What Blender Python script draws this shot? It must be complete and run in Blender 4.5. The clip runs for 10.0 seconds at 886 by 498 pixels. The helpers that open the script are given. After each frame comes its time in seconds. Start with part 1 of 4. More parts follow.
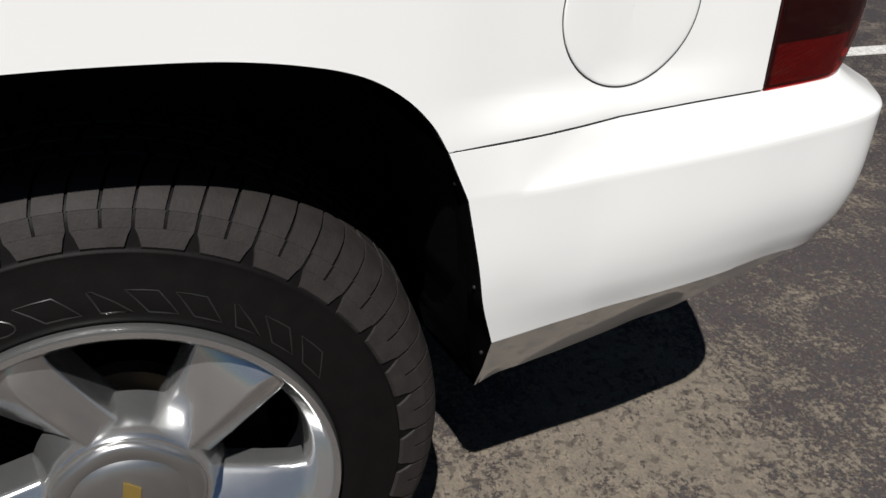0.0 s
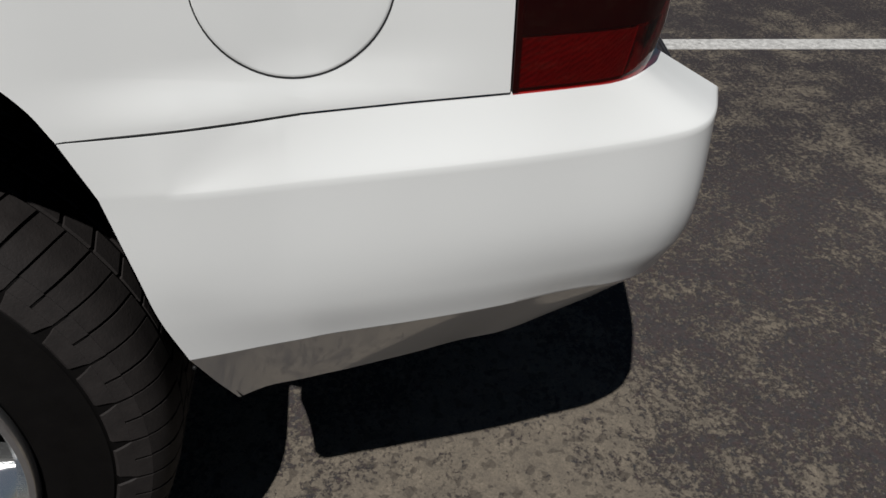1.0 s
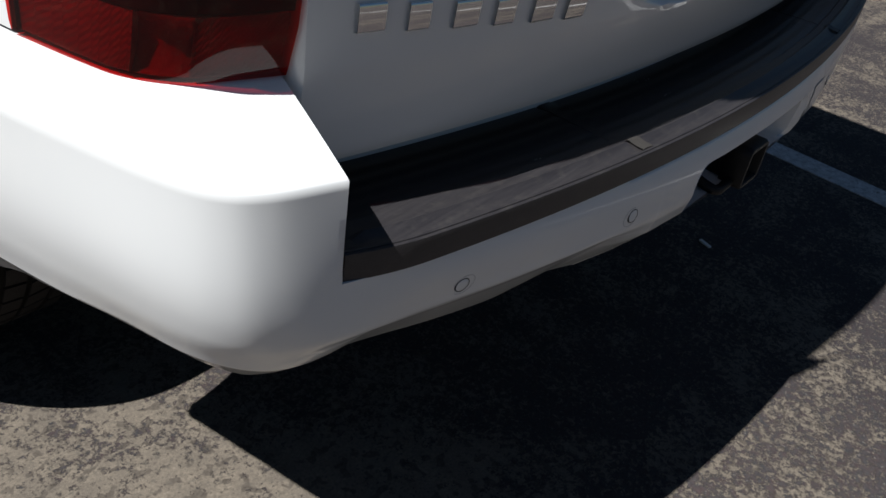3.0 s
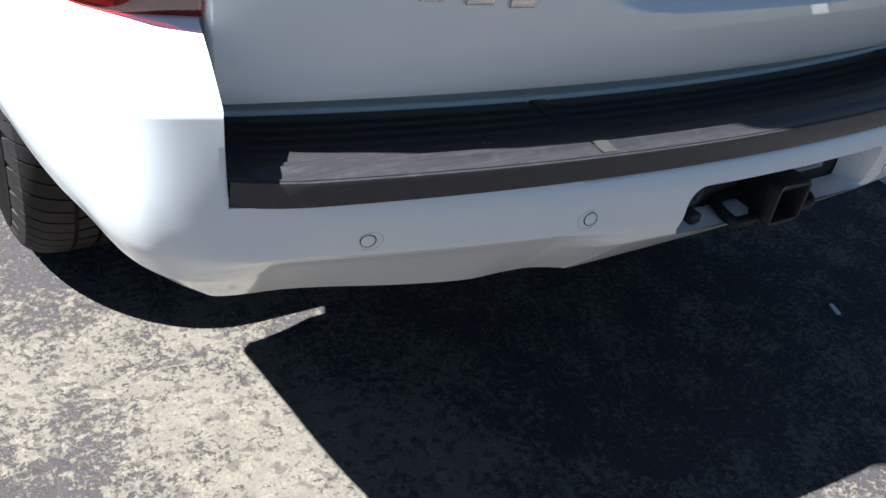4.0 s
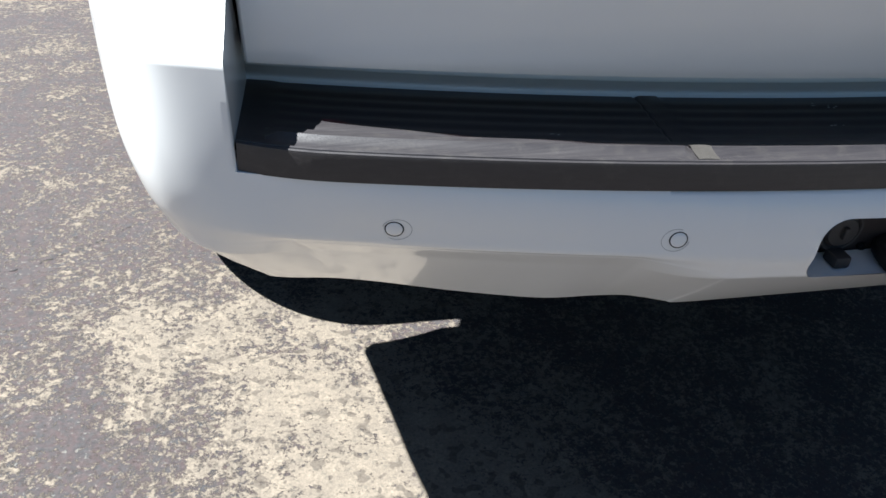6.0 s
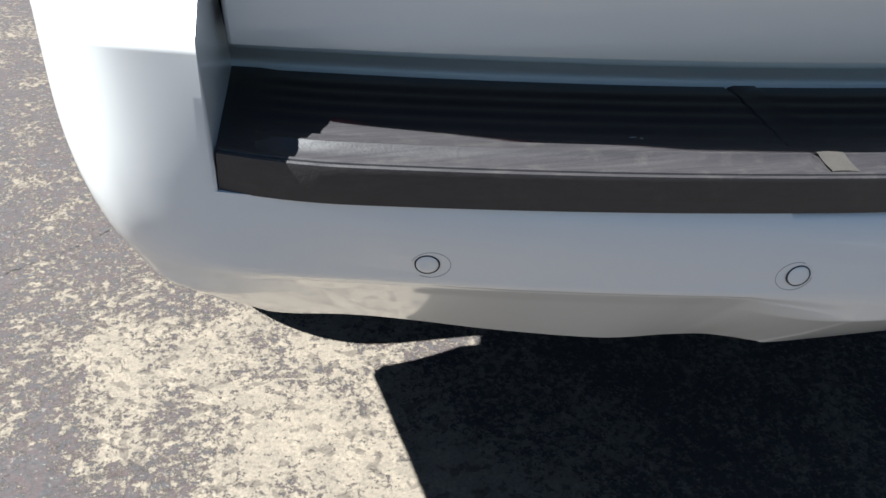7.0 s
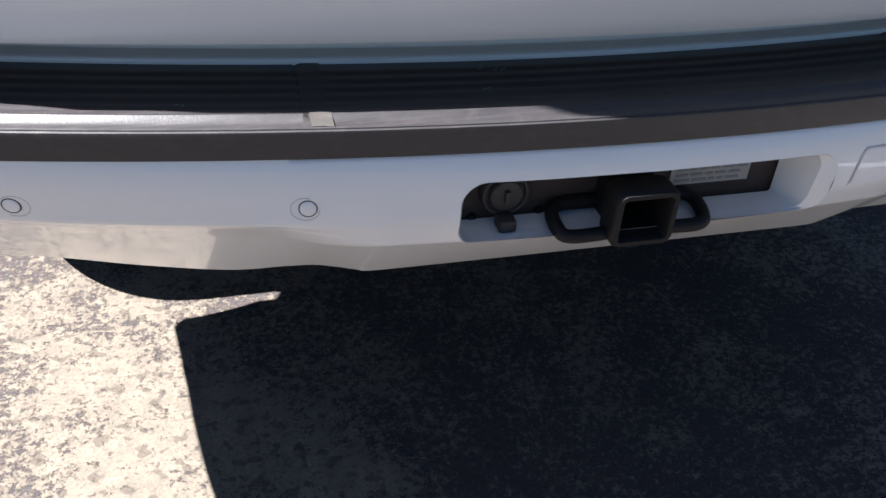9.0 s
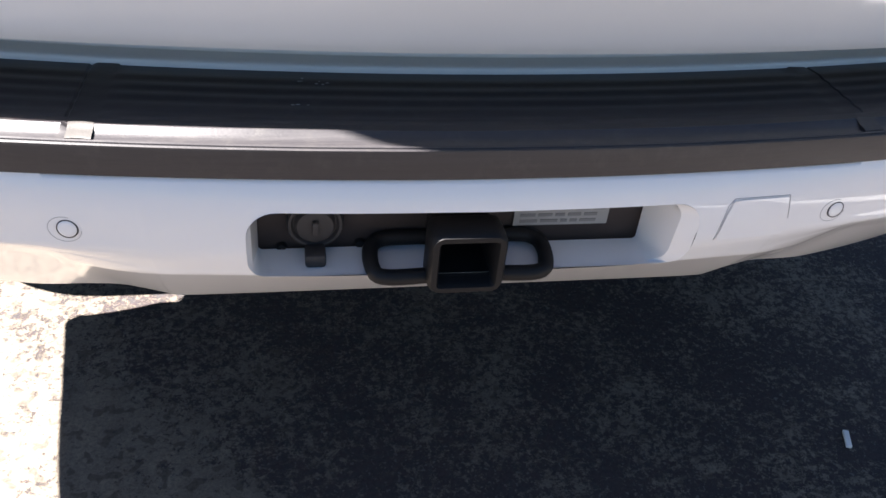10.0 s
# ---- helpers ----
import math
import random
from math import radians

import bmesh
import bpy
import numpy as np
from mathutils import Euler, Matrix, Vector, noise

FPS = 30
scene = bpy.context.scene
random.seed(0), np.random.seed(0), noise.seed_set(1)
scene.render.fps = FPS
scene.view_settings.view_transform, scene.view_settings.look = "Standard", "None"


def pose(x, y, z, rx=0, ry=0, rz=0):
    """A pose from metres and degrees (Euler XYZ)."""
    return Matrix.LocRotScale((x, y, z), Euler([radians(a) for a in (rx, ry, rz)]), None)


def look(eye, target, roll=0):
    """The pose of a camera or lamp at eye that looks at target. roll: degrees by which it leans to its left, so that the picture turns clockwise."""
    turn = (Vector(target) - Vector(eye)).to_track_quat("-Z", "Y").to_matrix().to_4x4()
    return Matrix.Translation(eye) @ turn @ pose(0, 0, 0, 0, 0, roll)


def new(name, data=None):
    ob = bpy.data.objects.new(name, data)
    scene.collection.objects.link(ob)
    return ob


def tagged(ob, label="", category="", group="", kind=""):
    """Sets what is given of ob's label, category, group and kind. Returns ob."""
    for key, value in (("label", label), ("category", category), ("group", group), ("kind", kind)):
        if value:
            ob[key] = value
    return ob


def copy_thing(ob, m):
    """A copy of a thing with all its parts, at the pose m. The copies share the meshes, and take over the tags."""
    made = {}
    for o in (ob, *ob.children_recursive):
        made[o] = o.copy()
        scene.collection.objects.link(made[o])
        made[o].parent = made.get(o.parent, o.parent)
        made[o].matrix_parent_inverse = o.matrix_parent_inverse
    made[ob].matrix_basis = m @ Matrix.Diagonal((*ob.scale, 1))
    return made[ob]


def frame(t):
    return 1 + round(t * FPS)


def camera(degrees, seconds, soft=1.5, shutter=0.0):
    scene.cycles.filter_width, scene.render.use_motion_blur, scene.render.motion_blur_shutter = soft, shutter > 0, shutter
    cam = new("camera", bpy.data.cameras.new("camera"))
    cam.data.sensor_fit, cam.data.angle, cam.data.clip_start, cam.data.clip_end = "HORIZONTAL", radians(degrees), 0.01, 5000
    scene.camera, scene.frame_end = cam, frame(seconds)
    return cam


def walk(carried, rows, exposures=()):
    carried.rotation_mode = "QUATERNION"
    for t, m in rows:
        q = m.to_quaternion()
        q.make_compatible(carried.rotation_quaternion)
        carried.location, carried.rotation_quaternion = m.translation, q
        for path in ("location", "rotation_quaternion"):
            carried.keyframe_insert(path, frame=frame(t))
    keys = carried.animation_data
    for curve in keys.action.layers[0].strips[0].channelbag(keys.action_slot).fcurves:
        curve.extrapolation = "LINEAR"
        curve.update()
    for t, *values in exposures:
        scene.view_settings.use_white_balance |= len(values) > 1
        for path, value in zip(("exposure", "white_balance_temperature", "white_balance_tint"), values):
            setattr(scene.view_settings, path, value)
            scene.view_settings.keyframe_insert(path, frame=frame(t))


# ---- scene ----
from mathutils.interpolate import poly_3d_calc

cam = camera(54.5, 10.0)
PATH = [
    (0, (-1.68, 1.005, 1.172), (-0.043, 0.496, 0.142), 0.8),
    (0.5, (-1.649, 0.754, 1.152), (0.011, 0.367, 0.105), -0.1),
    (1, (-1.617, 0.519, 1.146), (0.032, 0.309, 0.035), 1.0),
    (1.5, (-1.471, 0.296, 1.114), (0.146, 0.252, -0.063), 5.4),
    (2, (-1.37, 0.097, 1.097), (0.227, 0.416, -0.064), 4.4),
    (2.5, (-1.317, -0.13, 1.106), (0.199, 0.475, -0.049), 6.3),
    (2.7, (-1.265, -0.19, 1.096), (0.214, 0.555, -0.026), 8.0),
    (3.8, (-1.014, -0.534, 1.122), (0.028, 0.721, -0.036), 9.8),
    (4, (-0.979, -0.565, 1.121), (-0.006, 0.761, -0.017), 9.5),
    (4.5, (-0.842, -0.595, 1.107), (-0.004, 0.794, -0.062), 12.0),
    (5, (-0.749, -0.658, 1.12), (-0.111, 0.808, -0.082), 9.4),
    (5.5, (-0.713, -0.691, 1.112), (-0.278, 0.854, -0.082), 7.3),
    (5.7, (-0.743, -0.659, 1.091), (-0.307, 0.934, -0.037), 5.9),
    (6.8, (-0.721, -0.397, 0.964), (-0.309, 1.173, -0.206), 3.9),
    (7, (-0.73, -0.393, 0.967), (-0.291, 1.172, -0.198), 5.0),
    (7.5, (-0.727, -0.39, 0.976), (-0.242, 1.174, -0.171), 5.4),
    (8, (-0.671, -0.516, 1.034), (-0.187, 1.057, -0.103), 5.0),
    (8.5, (-0.538, -0.639, 1.067), (-0.128, 0.934, -0.099), 5.1),
    (9, (-0.406, -0.646, 1.063), (0.03, 0.9, -0.129), 3.7),
    (9.5, (-0.287, -0.577, 1.035), (0.169, 0.927, -0.203), 8.0),
    (10, (-0.173, -0.587, 1.054), (0.184, 0.963, -0.159), 6.15),
]
walk(cam, [(t, look(eye, target, roll)) for t, eye, target, roll in PATH],
     [(0.0, 0.38, 6300, 10), (0.6, 0.06, 6350, 10), (1.0, -0.22, 6250, 9), (1.6, -0.36, 6150, 8), (2.1, -0.17, 6150, 8), (2.7, 0.03, 6150, 10), (3.8, 2.1, 5650, 5), (4.5, 2.0, 5600, 5), (5.0, 2.12, 5750, 6),
      (5.5, 2.18, 5900, 7), (7.0, 2.17, 5930, 5), (8.5, 2.25, 6000, 10), (9.5, 2.93, 6300, 15), (10.0, 3.20, 6450, 15)])


# ---- light ----
SUN = Vector((0.64, -0.21, -1.0)).normalized()     # the way the sunlight travels
world = bpy.data.worlds.new("world")
scene.world = world
world.use_nodes = True
wn = world.node_tree
sky = wn.nodes.new("ShaderNodeTexSky")
sky.sky_type, sky.sun_disc = "NISHITA", False
sky.air_density, sky.dust_density, sky.ozone_density = 1.3, 0.1, 6.0
sky.sun_elevation = math.asin(-SUN.z)
sky.sun_rotation = math.atan2(-SUN.x, -SUN.y)
wn.links.new(sky.outputs[0], wn.nodes["Background"].inputs[0])
wn.nodes["Background"].inputs[1].default_value = 0.0160
sun = new("sun", bpy.data.lights.new("sun", "SUN"))
sun.data.energy, sun.data.angle, sun.data.color = 5.0, radians(0.5), (1.0, 0.965, 0.91)
sun.matrix_world = look((0, 0, 8), Vector((0, 0, 8)) + SUN)


# ---- materials ----
def material(name):
    m = bpy.data.materials.new(name)
    m.use_nodes = True
    return m, m.node_tree.nodes, m.node_tree.links, m.node_tree.nodes["Principled BSDF"]


def coords(nodes, links, scale=1.0):
    tc = nodes.new("ShaderNodeTexCoord")
    mp = nodes.new("ShaderNodeMapping")
    mp.inputs["Scale"].default_value = (scale, scale, scale) if not isinstance(scale, tuple) else scale
    links.new(tc.outputs["Object"], mp.inputs["Vector"])
    return mp.outputs["Vector"]


def noise_tex(nodes, links, vec, scale, detail=4.0, rough=0.6, dist=0.0):
    n = nodes.new("ShaderNodeTexNoise")
    n.inputs["Scale"].default_value, n.inputs["Detail"].default_value = scale, detail
    n.inputs["Roughness"].default_value, n.inputs["Distortion"].default_value = rough, dist
    links.new(vec, n.inputs["Vector"])
    return n.outputs["Fac"]


def ramp(nodes, links, fac, stops):
    r = nodes.new("ShaderNodeValToRGB")
    e = r.color_ramp.elements
    while len(e) < len(stops):
        e.new(0.5)
    for k, (p, c) in zip(e, stops):
        k.position = p
        k.color = (*c, 1) if isinstance(c, tuple) else (c, c, c, 1)
    links.new(fac, r.inputs["Fac"])
    return r.outputs["Color"]


def mix(nodes, links, fac, a, b, blend="MIX"):
    n = nodes.new("ShaderNodeMix")
    n.data_type, n.blend_type = "RGBA", blend
    for sock, v in ((n.inputs[0], fac), (n.inputs[6], a), (n.inputs[7], b)):
        if isinstance(v, (int, float)):
            sock.default_value = v if sock == n.inputs[0] else (v, v, v, 1)
        elif isinstance(v, tuple):
            sock.default_value = (*v, 1)
        else:
            links.new(v, sock)
    return n.outputs[2]


def bump(nodes, links, height, strength, distance, bsdf):
    b = nodes.new("ShaderNodeBump")
    b.inputs["Strength"].default_value, b.inputs["Distance"].default_value = strength, distance
    links.new(height, b.inputs["Height"])
    links.new(b.outputs[0], bsdf.inputs["Normal"])


def surface(name, a, b, rough, scale=30.0, metal=0.0, relief=0.0, relief_scale=200.0, coat=0.0, spec=0.5, vary=0.06):
    """Two tones mixed by noise, gloss that varies with it, and a fine relief."""
    m, n, l, p = material(name)
    v = coords(n, l)
    f = noise_tex(n, l, v, scale, 5)
    l.new(mix(n, l, f, a, b), p.inputs["Base Color"])
    r = n.new("ShaderNodeMapRange")
    r.inputs["To Min"].default_value, r.inputs["To Max"].default_value = max(0.01, rough - vary), rough + vary
    l.new(noise_tex(n, l, v, scale * 2.3, 3), r.inputs["Value"])
    l.new(r.outputs[0], p.inputs["Roughness"])
    p.inputs["Metallic"].default_value = metal
    p.inputs["Specular IOR Level"].default_value = spec
    p.inputs["Coat Weight"].default_value, p.inputs["Coat Roughness"].default_value = coat, 0.03
    if relief:
        bump(n, l, noise_tex(n, l, v, relief_scale, 3), 0.6, relief, p)
    return m


def asphalt():
    m, n, l, p = material("worn_asphalt")
    v = coords(n, l)
    grain = noise_tex(n, l, v, 420, 3, 0.7)
    grit = noise_tex(n, l, v, 150, 4, 0.8)
    fine = noise_tex(n, l, v, 230, 5, 0.8)
    flake = noise_tex(n, l, v, 70, 11, 0.78, 0.25)
    island = noise_tex(n, l, v, 9, 6, 0.62)
    patch = noise_tex(n, l, v, 2.6, 3, 0.55)

    def spot(x, y, w, h):
        """A soft round field on the ground, 1 at its middle."""
        mp = n.new("ShaderNodeMapping")
        mp.vector_type = "TEXTURE"
        mp.inputs["Location"].default_value = (x, y, 0)
        mp.inputs["Scale"].default_value = (w, h, 1)
        tc = n.new("ShaderNodeTexCoord")
        l.new(tc.outputs["Object"], mp.inputs["Vector"])
        gr = n.new("ShaderNodeTexGradient")
        gr.gradient_type = "SPHERICAL"
        l.new(mp.outputs["Vector"], gr.inputs["Vector"])
        return gr.outputs["Fac"]

    def madd(a, k, b):
        q = n.new("ShaderNodeMath")
        q.operation = "MULTIPLY_ADD"
        l.new(a, q.inputs[0])
        q.inputs[1].default_value = k
        if isinstance(b, float):
            q.inputs[2].default_value = b
        else:
            l.new(b, q.inputs[2])
        return q.outputs[0]

    # most worn where cars turn in, behind the wheel
    turn_in = spot(-0.60, 0.34, 0.46, 0.80)
    wear = madd(turn_in, 0.155, madd(fine, 0.32, madd(patch, 0.36, madd(island, 0.46, madd(flake, 1.0, -0.495)))))
    worn = ramp(n, l, wear, [(0.578, 0.0), (0.645, 1.0)])
    mottle = noise_tex(n, l, v, 38, 6, 0.65)
    blob = ramp(n, l, noise_tex(n, l, v, 46, 2, 0.4, 0.2), [(0.575, 0.0), (0.625, 0.85)])
    tone = ramp(n, l, noise_tex(n, l, v, 24, 4, 0.6), [(0.35, 0.0), (0.65, 1.0)])
    hue = noise_tex(n, l, v, 90, 3, 0.6)
    # tar, greyer and browner by turns, full of grit
    grit_on = ramp(n, l, grit, [(0.38, 0.0), (0.66, 1.0)])
    tar = mix(n, l, grit_on, (0.0272, 0.0233, 0.0251), (0.0714, 0.0619, 0.0651))
    tar = mix(n, l, ramp(n, l, patch, [(0.3, 0.0), (0.7, 1.0)]), tar, mix(n, l, grit_on, (0.0340, 0.0292, 0.0312), (0.0816, 0.0704, 0.0728)))
    tar = mix(n, l, ramp(n, l, mottle, [(0.42, 0.0), (0.66, 0.5)]), tar, mix(n, l, grain, (0.0510, 0.0444, 0.0446), (0.1037, 0.0884, 0.0865)))
    tar = mix(n, l, 0.42, tar, mix(n, l, ramp(n, l, noise_tex(n, l, v, 34, 5, 0.7), [(0.40, 0.0), (0.60, 1.0)]), (0.062, 0.045, 0.042), (0.040, 0.041, 0.043)))
    sx = n.new("ShaderNodeSeparateXYZ")
    l.new(v, sx.inputs[0])
    strip = ramp(n, l, madd(sx.outputs["X"], 0.5, madd(patch, 0.35, 0.1)), [(0.36, 0.0), (0.58, 0.60)])
    tar = mix(n, l, strip, tar, mix(n, l, grit_on, (0.0187, 0.0161, 0.0178), (0.0442, 0.0386, 0.0419)))
    # bared stone, from tan to cream, with brown pits
    stone = mix(n, l, ramp(n, l, fine, [(0.35, 0.0), (0.65, 1.0)]), (0.0919, 0.0767, 0.0609), (0.1574, 0.1329, 0.1062))
    stone = mix(n, l, tone, stone, mix(n, l, ramp(n, l, grit, [(0.35, 0.0), (0.65, 1.0)]), (0.1181, 0.0983, 0.0763), (0.2187, 0.1829, 0.1417)))
    stone = mix(n, l, ramp(n, l, grain, [(0.60, 0.0), (0.74, 0.8)]), stone, (0.2800, 0.2459, 0.2044))
    stone = mix(n, l, blob, stone, mix(n, l, grit_on, (0.0613, 0.0500, 0.0399), (0.1050, 0.0889, 0.0725)))
    pit = ramp(n, l, noise_tex(n, l, v, 105, 4, 0.6, 0.3), [(0.56, 0.0), (0.64, 0.55)])
    stone = mix(n, l, pit, stone, (0.085, 0.076, 0.062))
    spark = ramp(n, l, grain, [(0.67, 0.0), (0.73, 0.7)])
    tar = mix(n, l, spark, tar, (0.2070, 0.1916, 0.1846))
    # loose pale chips, then a drift of hue from rust to slate
    chip = ramp(n, l, noise_tex(n, l, v, 120, 3, 0.5, 0.4), [(0.625, 0.0), (0.66, 0.8)])
    tar = mix(n, l, chip, tar, mix(n, l, hue, (0.085, 0.078, 0.072), (0.185, 0.172, 0.155)))
    drift = mix(n, l, ramp(n, l, hue, [(0.36, 0.0), (0.64, 1.0)]), (1.0, 0.885, 0.87), (0.87, 0.93, 0.92))
    l.new(mix(n, l, worn, mix(n, l, 1.0, tar, drift, "MULTIPLY"), stone), p.inputs["Base Color"])
    p.inputs["Roughness"].default_value = 0.85
    p.inputs["Specular IOR Level"].default_value = 0.25
    bump(n, l, mix(n, l, 0.4, mix(n, l, 0.5, grain, grit), worn), 0.7, 0.004, p)
    return m


def road_paint():
    """Old line paint, worn thin, with chips gone down to the tar."""
    m, n, l, p = material("road_paint")
    v = coords(n, l)
    c = mix(n, l, ramp(n, l, noise_tex(n, l, v, 45, 6, 0.7), [(0.30, 0.0), (0.62, 1.0)]), (0.27, 0.26, 0.25), (0.60, 0.585, 0.56))
    c = mix(n, l, ramp(n, l, noise_tex(n, l, v, 30, 8, 0.75), [(0.60, 0.0), (0.65, 0.9)]), c, (0.070, 0.063, 0.058))
    c = mix(n, l, ramp(n, l, noise_tex(n, l, v, 160, 3, 0.6), [(0.60, 0.0), (0.68, 0.7)]), c, (0.12, 0.11, 0.10))
    l.new(c, p.inputs["Base Color"])
    p.inputs["Roughness"].default_value = 0.8
    bump(n, l, noise_tex(n, l, v, 150, 3), 0.6, 0.002, p)
    return m


def streaked(name, a, b, rough, spec):
    """Moulded plastic, scuffed lengthwise, dusty in its low grain."""
    m, n, l, p = material(name)
    v = coords(n, l)
    long = noise_tex(n, l, coords(n, l, (5.0, 260.0, 260.0)), 1.0, 5, 0.7)
    dust = noise_tex(n, l, v, 55, 5, 0.7)
    c = mix(n, l, ramp(n, l, long, [(0.30, 0.0), (0.70, 1.0)]), a, b)
    c = mix(n, l, ramp(n, l, dust, [(0.52, 0.0), (0.75, 0.35)]), c, (0.075, 0.069, 0.060))
    l.new(c, p.inputs["Base Color"])
    r = n.new("ShaderNodeMapRange")
    r.inputs["To Min"].default_value, r.inputs["To Max"].default_value = rough - 0.08, rough + 0.10
    l.new(long, r.inputs["Value"])
    l.new(r.outputs[0], p.inputs["Roughness"])
    p.inputs["Specular IOR Level"].default_value = spec
    bump(n, l, mix(n, l, 0.5, long, noise_tex(n, l, v, 420, 3)), 0.6, 0.0004, p)
    return m


def red_lens(name, tint):
    """Clear tinted plastic: light passes coloured, the skin shines."""
    m, n, l, p = material(name)
    out = n["Material Output"]
    tr = n.new("ShaderNodeBsdfTransparent")
    tr.inputs[0].default_value = (*tint, 1)
    gl = n.new("ShaderNodeBsdfGlossy")
    gl.inputs["Roughness"].default_value = 0.03
    lw = n.new("ShaderNodeLayerWeight")
    lw.inputs[0].default_value = 0.5
    pw = n.new("ShaderNodeMath")
    pw.operation = "POWER"
    pw.inputs[1].default_value = 4.0
    l.new(lw.outputs["Facing"], pw.inputs[0])
    fr = n.new("ShaderNodeMath")
    fr.operation = "MULTIPLY_ADD"
    fr.inputs[1].default_value, fr.inputs[2].default_value = 0.9, 0.04
    l.new(pw.outputs[0], fr.inputs[0])
    mx = n.new("ShaderNodeMixShader")
    l.new(fr.outputs[0], mx.inputs[0])
    l.new(tr.outputs[0], mx.inputs[1])
    l.new(gl.outputs[0], mx.inputs[2])
    l.new(mx.outputs[0], out.inputs[0])
    return m


PAINT = surface("white_car_paint", (0.78, 0.78, 0.77), (0.82, 0.82, 0.80), 0.32, 3.0, coat=1.0, vary=0.03)
BUMPER = surface("white_bumper_paint", (0.78, 0.78, 0.77), (0.82, 0.82, 0.80), 0.36, 3.0, coat=0.8, vary=0.03)
BUMPER.node_tree.nodes["Principled BSDF"].inputs["Coat Roughness"].default_value = 0.04
EDGE = surface("soft_edge_grey", (0.34, 0.34, 0.34), (0.42, 0.42, 0.42), 0.5, 40)
BLACK = surface("black_shadow_gap", (0.006, 0.006, 0.007), (0.012, 0.012, 0.012), 0.8, 40)
# arch felt, and the black that stands for shade behind the spokes
LINER = surface("black_liner_and_shade", (0.003, 0.003, 0.004), (0.006, 0.006, 0.007), 0.95, 60, relief=0.001, spec=0.03)
PAD = streaked("black_step_plastic", (0.019, 0.0172, 0.0195), (0.033, 0.0300, 0.0315), 0.40, 0.6)
# lighter copy of the step plastic, with sunlight put into the grey
PLATE = surface("sunlit_step_plastic", (0.030, 0.0268, 0.0245), (0.050, 0.0455, 0.0405), 0.5, 90, relief=0.0003, relief_scale=380)
RUBBER = surface("tyre_rubber", (0.0032, 0.0028, 0.0028), (0.0075, 0.0068, 0.0065), 0.55, 35, relief=0.0004, relief_scale=300, spec=0.08)
TREAD = surface("dusty_tread", (0.0105, 0.0088, 0.0086), (0.030, 0.0255, 0.024), 0.7, 45, relief=0.0008, relief_scale=260, spec=0.25)
LETTER = surface("raised_rubber", (0.012, 0.0115, 0.011), (0.022, 0.021, 0.02), 0.35, 60, spec=0.5)
ALLOY = surface("polished_aluminium", (0.62, 0.62, 0.62), (0.72, 0.72, 0.71), 0.16, 9, metal=0.93, vary=0.03)
ALLOY_DULL = surface("cast_aluminium", (0.46, 0.46, 0.46), (0.52, 0.51, 0.50), 0.30, 9, metal=0.95, vary=0.02)
DISC = surface("brake_disc_steel", (0.28, 0.24, 0.19), (0.42, 0.37, 0.31), 0.4, 30, metal=0.8)
HITCH = surface("black_powder_coat", (0.007, 0.007, 0.0075), (0.016, 0.0155, 0.0155), 0.5, 60, relief=0.0004, relief_scale=400, spec=0.22)
FRAME = surface("underbody_paint", (0.022, 0.016, 0.014), (0.050, 0.037, 0.033), 0.7, 25)
GREY = surface("grey_plastic", (0.022, 0.020, 0.020), (0.042, 0.039, 0.039), 0.6, 60)
STICKER = surface("label_paper", (0.26, 0.26, 0.25), (0.38, 0.38, 0.36), 0.5, 60)
INK = surface("label_ink", (0.16, 0.16, 0.16), (0.24, 0.24, 0.24), 0.6, 60)
GOLD = surface("gold_emblem", (0.55, 0.38, 0.10), (0.66, 0.46, 0.14), 0.3, 40, metal=0.8)
CHROME = surface("chrome", (0.75, 0.75, 0.76), (0.82, 0.82, 0.83), 0.08, 40, metal=1.0, vary=0.03)
GLASS = surface("tinted_glass", (0.010, 0.012, 0.014), (0.014, 0.016, 0.018), 0.05, 10, vary=0.02)
LINE = road_paint()
SCRAP = surface("white_paper", (0.65, 0.65, 0.64), (0.75, 0.75, 0.73), 0.8, 60)
ASPHALT = asphalt()
LENS = red_lens("red_lens", (0.60, 0.020, 0.016))
LAMP_IN = surface("lamp_reflector", (0.24, 0.19, 0.18), (0.46, 0.38, 0.36), 0.20, 60, metal=0.55, relief=0.002, relief_scale=160)
LAMP_DEEP = surface("lamp_cavity", (0.17, 0.09, 0.08), (0.30, 0.16, 0.145), 0.25, 90, metal=0.15, relief=0.002, relief_scale=120)
LAMP_DARK = surface("lamp_housing", (0.02, 0.012, 0.012), (0.04, 0.02, 0.02), 0.4, 60)


# ---- mesh helpers ----
def mesh_of(name, bm, mat, smooth=40):
    bmesh.ops.recalc_face_normals(bm, faces=bm.faces)
    me = bpy.data.meshes.new(name)
    bm.to_mesh(me)
    bm.free()
    me.materials.append(mat)
    if smooth:
        me.shade_smooth()
        me.set_sharp_from_angle(angle=radians(smooth))
    return me


def part(name, bm, mat, parent=None, label="", smooth=40):
    ob = new(name, mesh_of(name, bm, mat, smooth))
    if parent:
        ob.parent = parent
    return tagged(ob, label)


def catmull(pts, n):
    """n points spread evenly along a smooth curve through pts."""
    p = [Vector(q) for q in pts]
    p = [2 * p[0] - p[1]] + p + [2 * p[-1] - p[-2]]
    out = []
    for i in range(1, len(p) - 2):
        for k in range(12):
            t = k / 12
            a, b, c, d = p[i - 1:i + 3]
            out.append(0.5 * (2 * b + (c - a) * t + (2 * a - 5 * b + 4 * c - d) * t * t + (3 * b - a - 3 * c + d) * t ** 3))
    out.append(p[-2])
    return [out[round(i * (len(out) - 1) / (n - 1))] for i in range(n)]


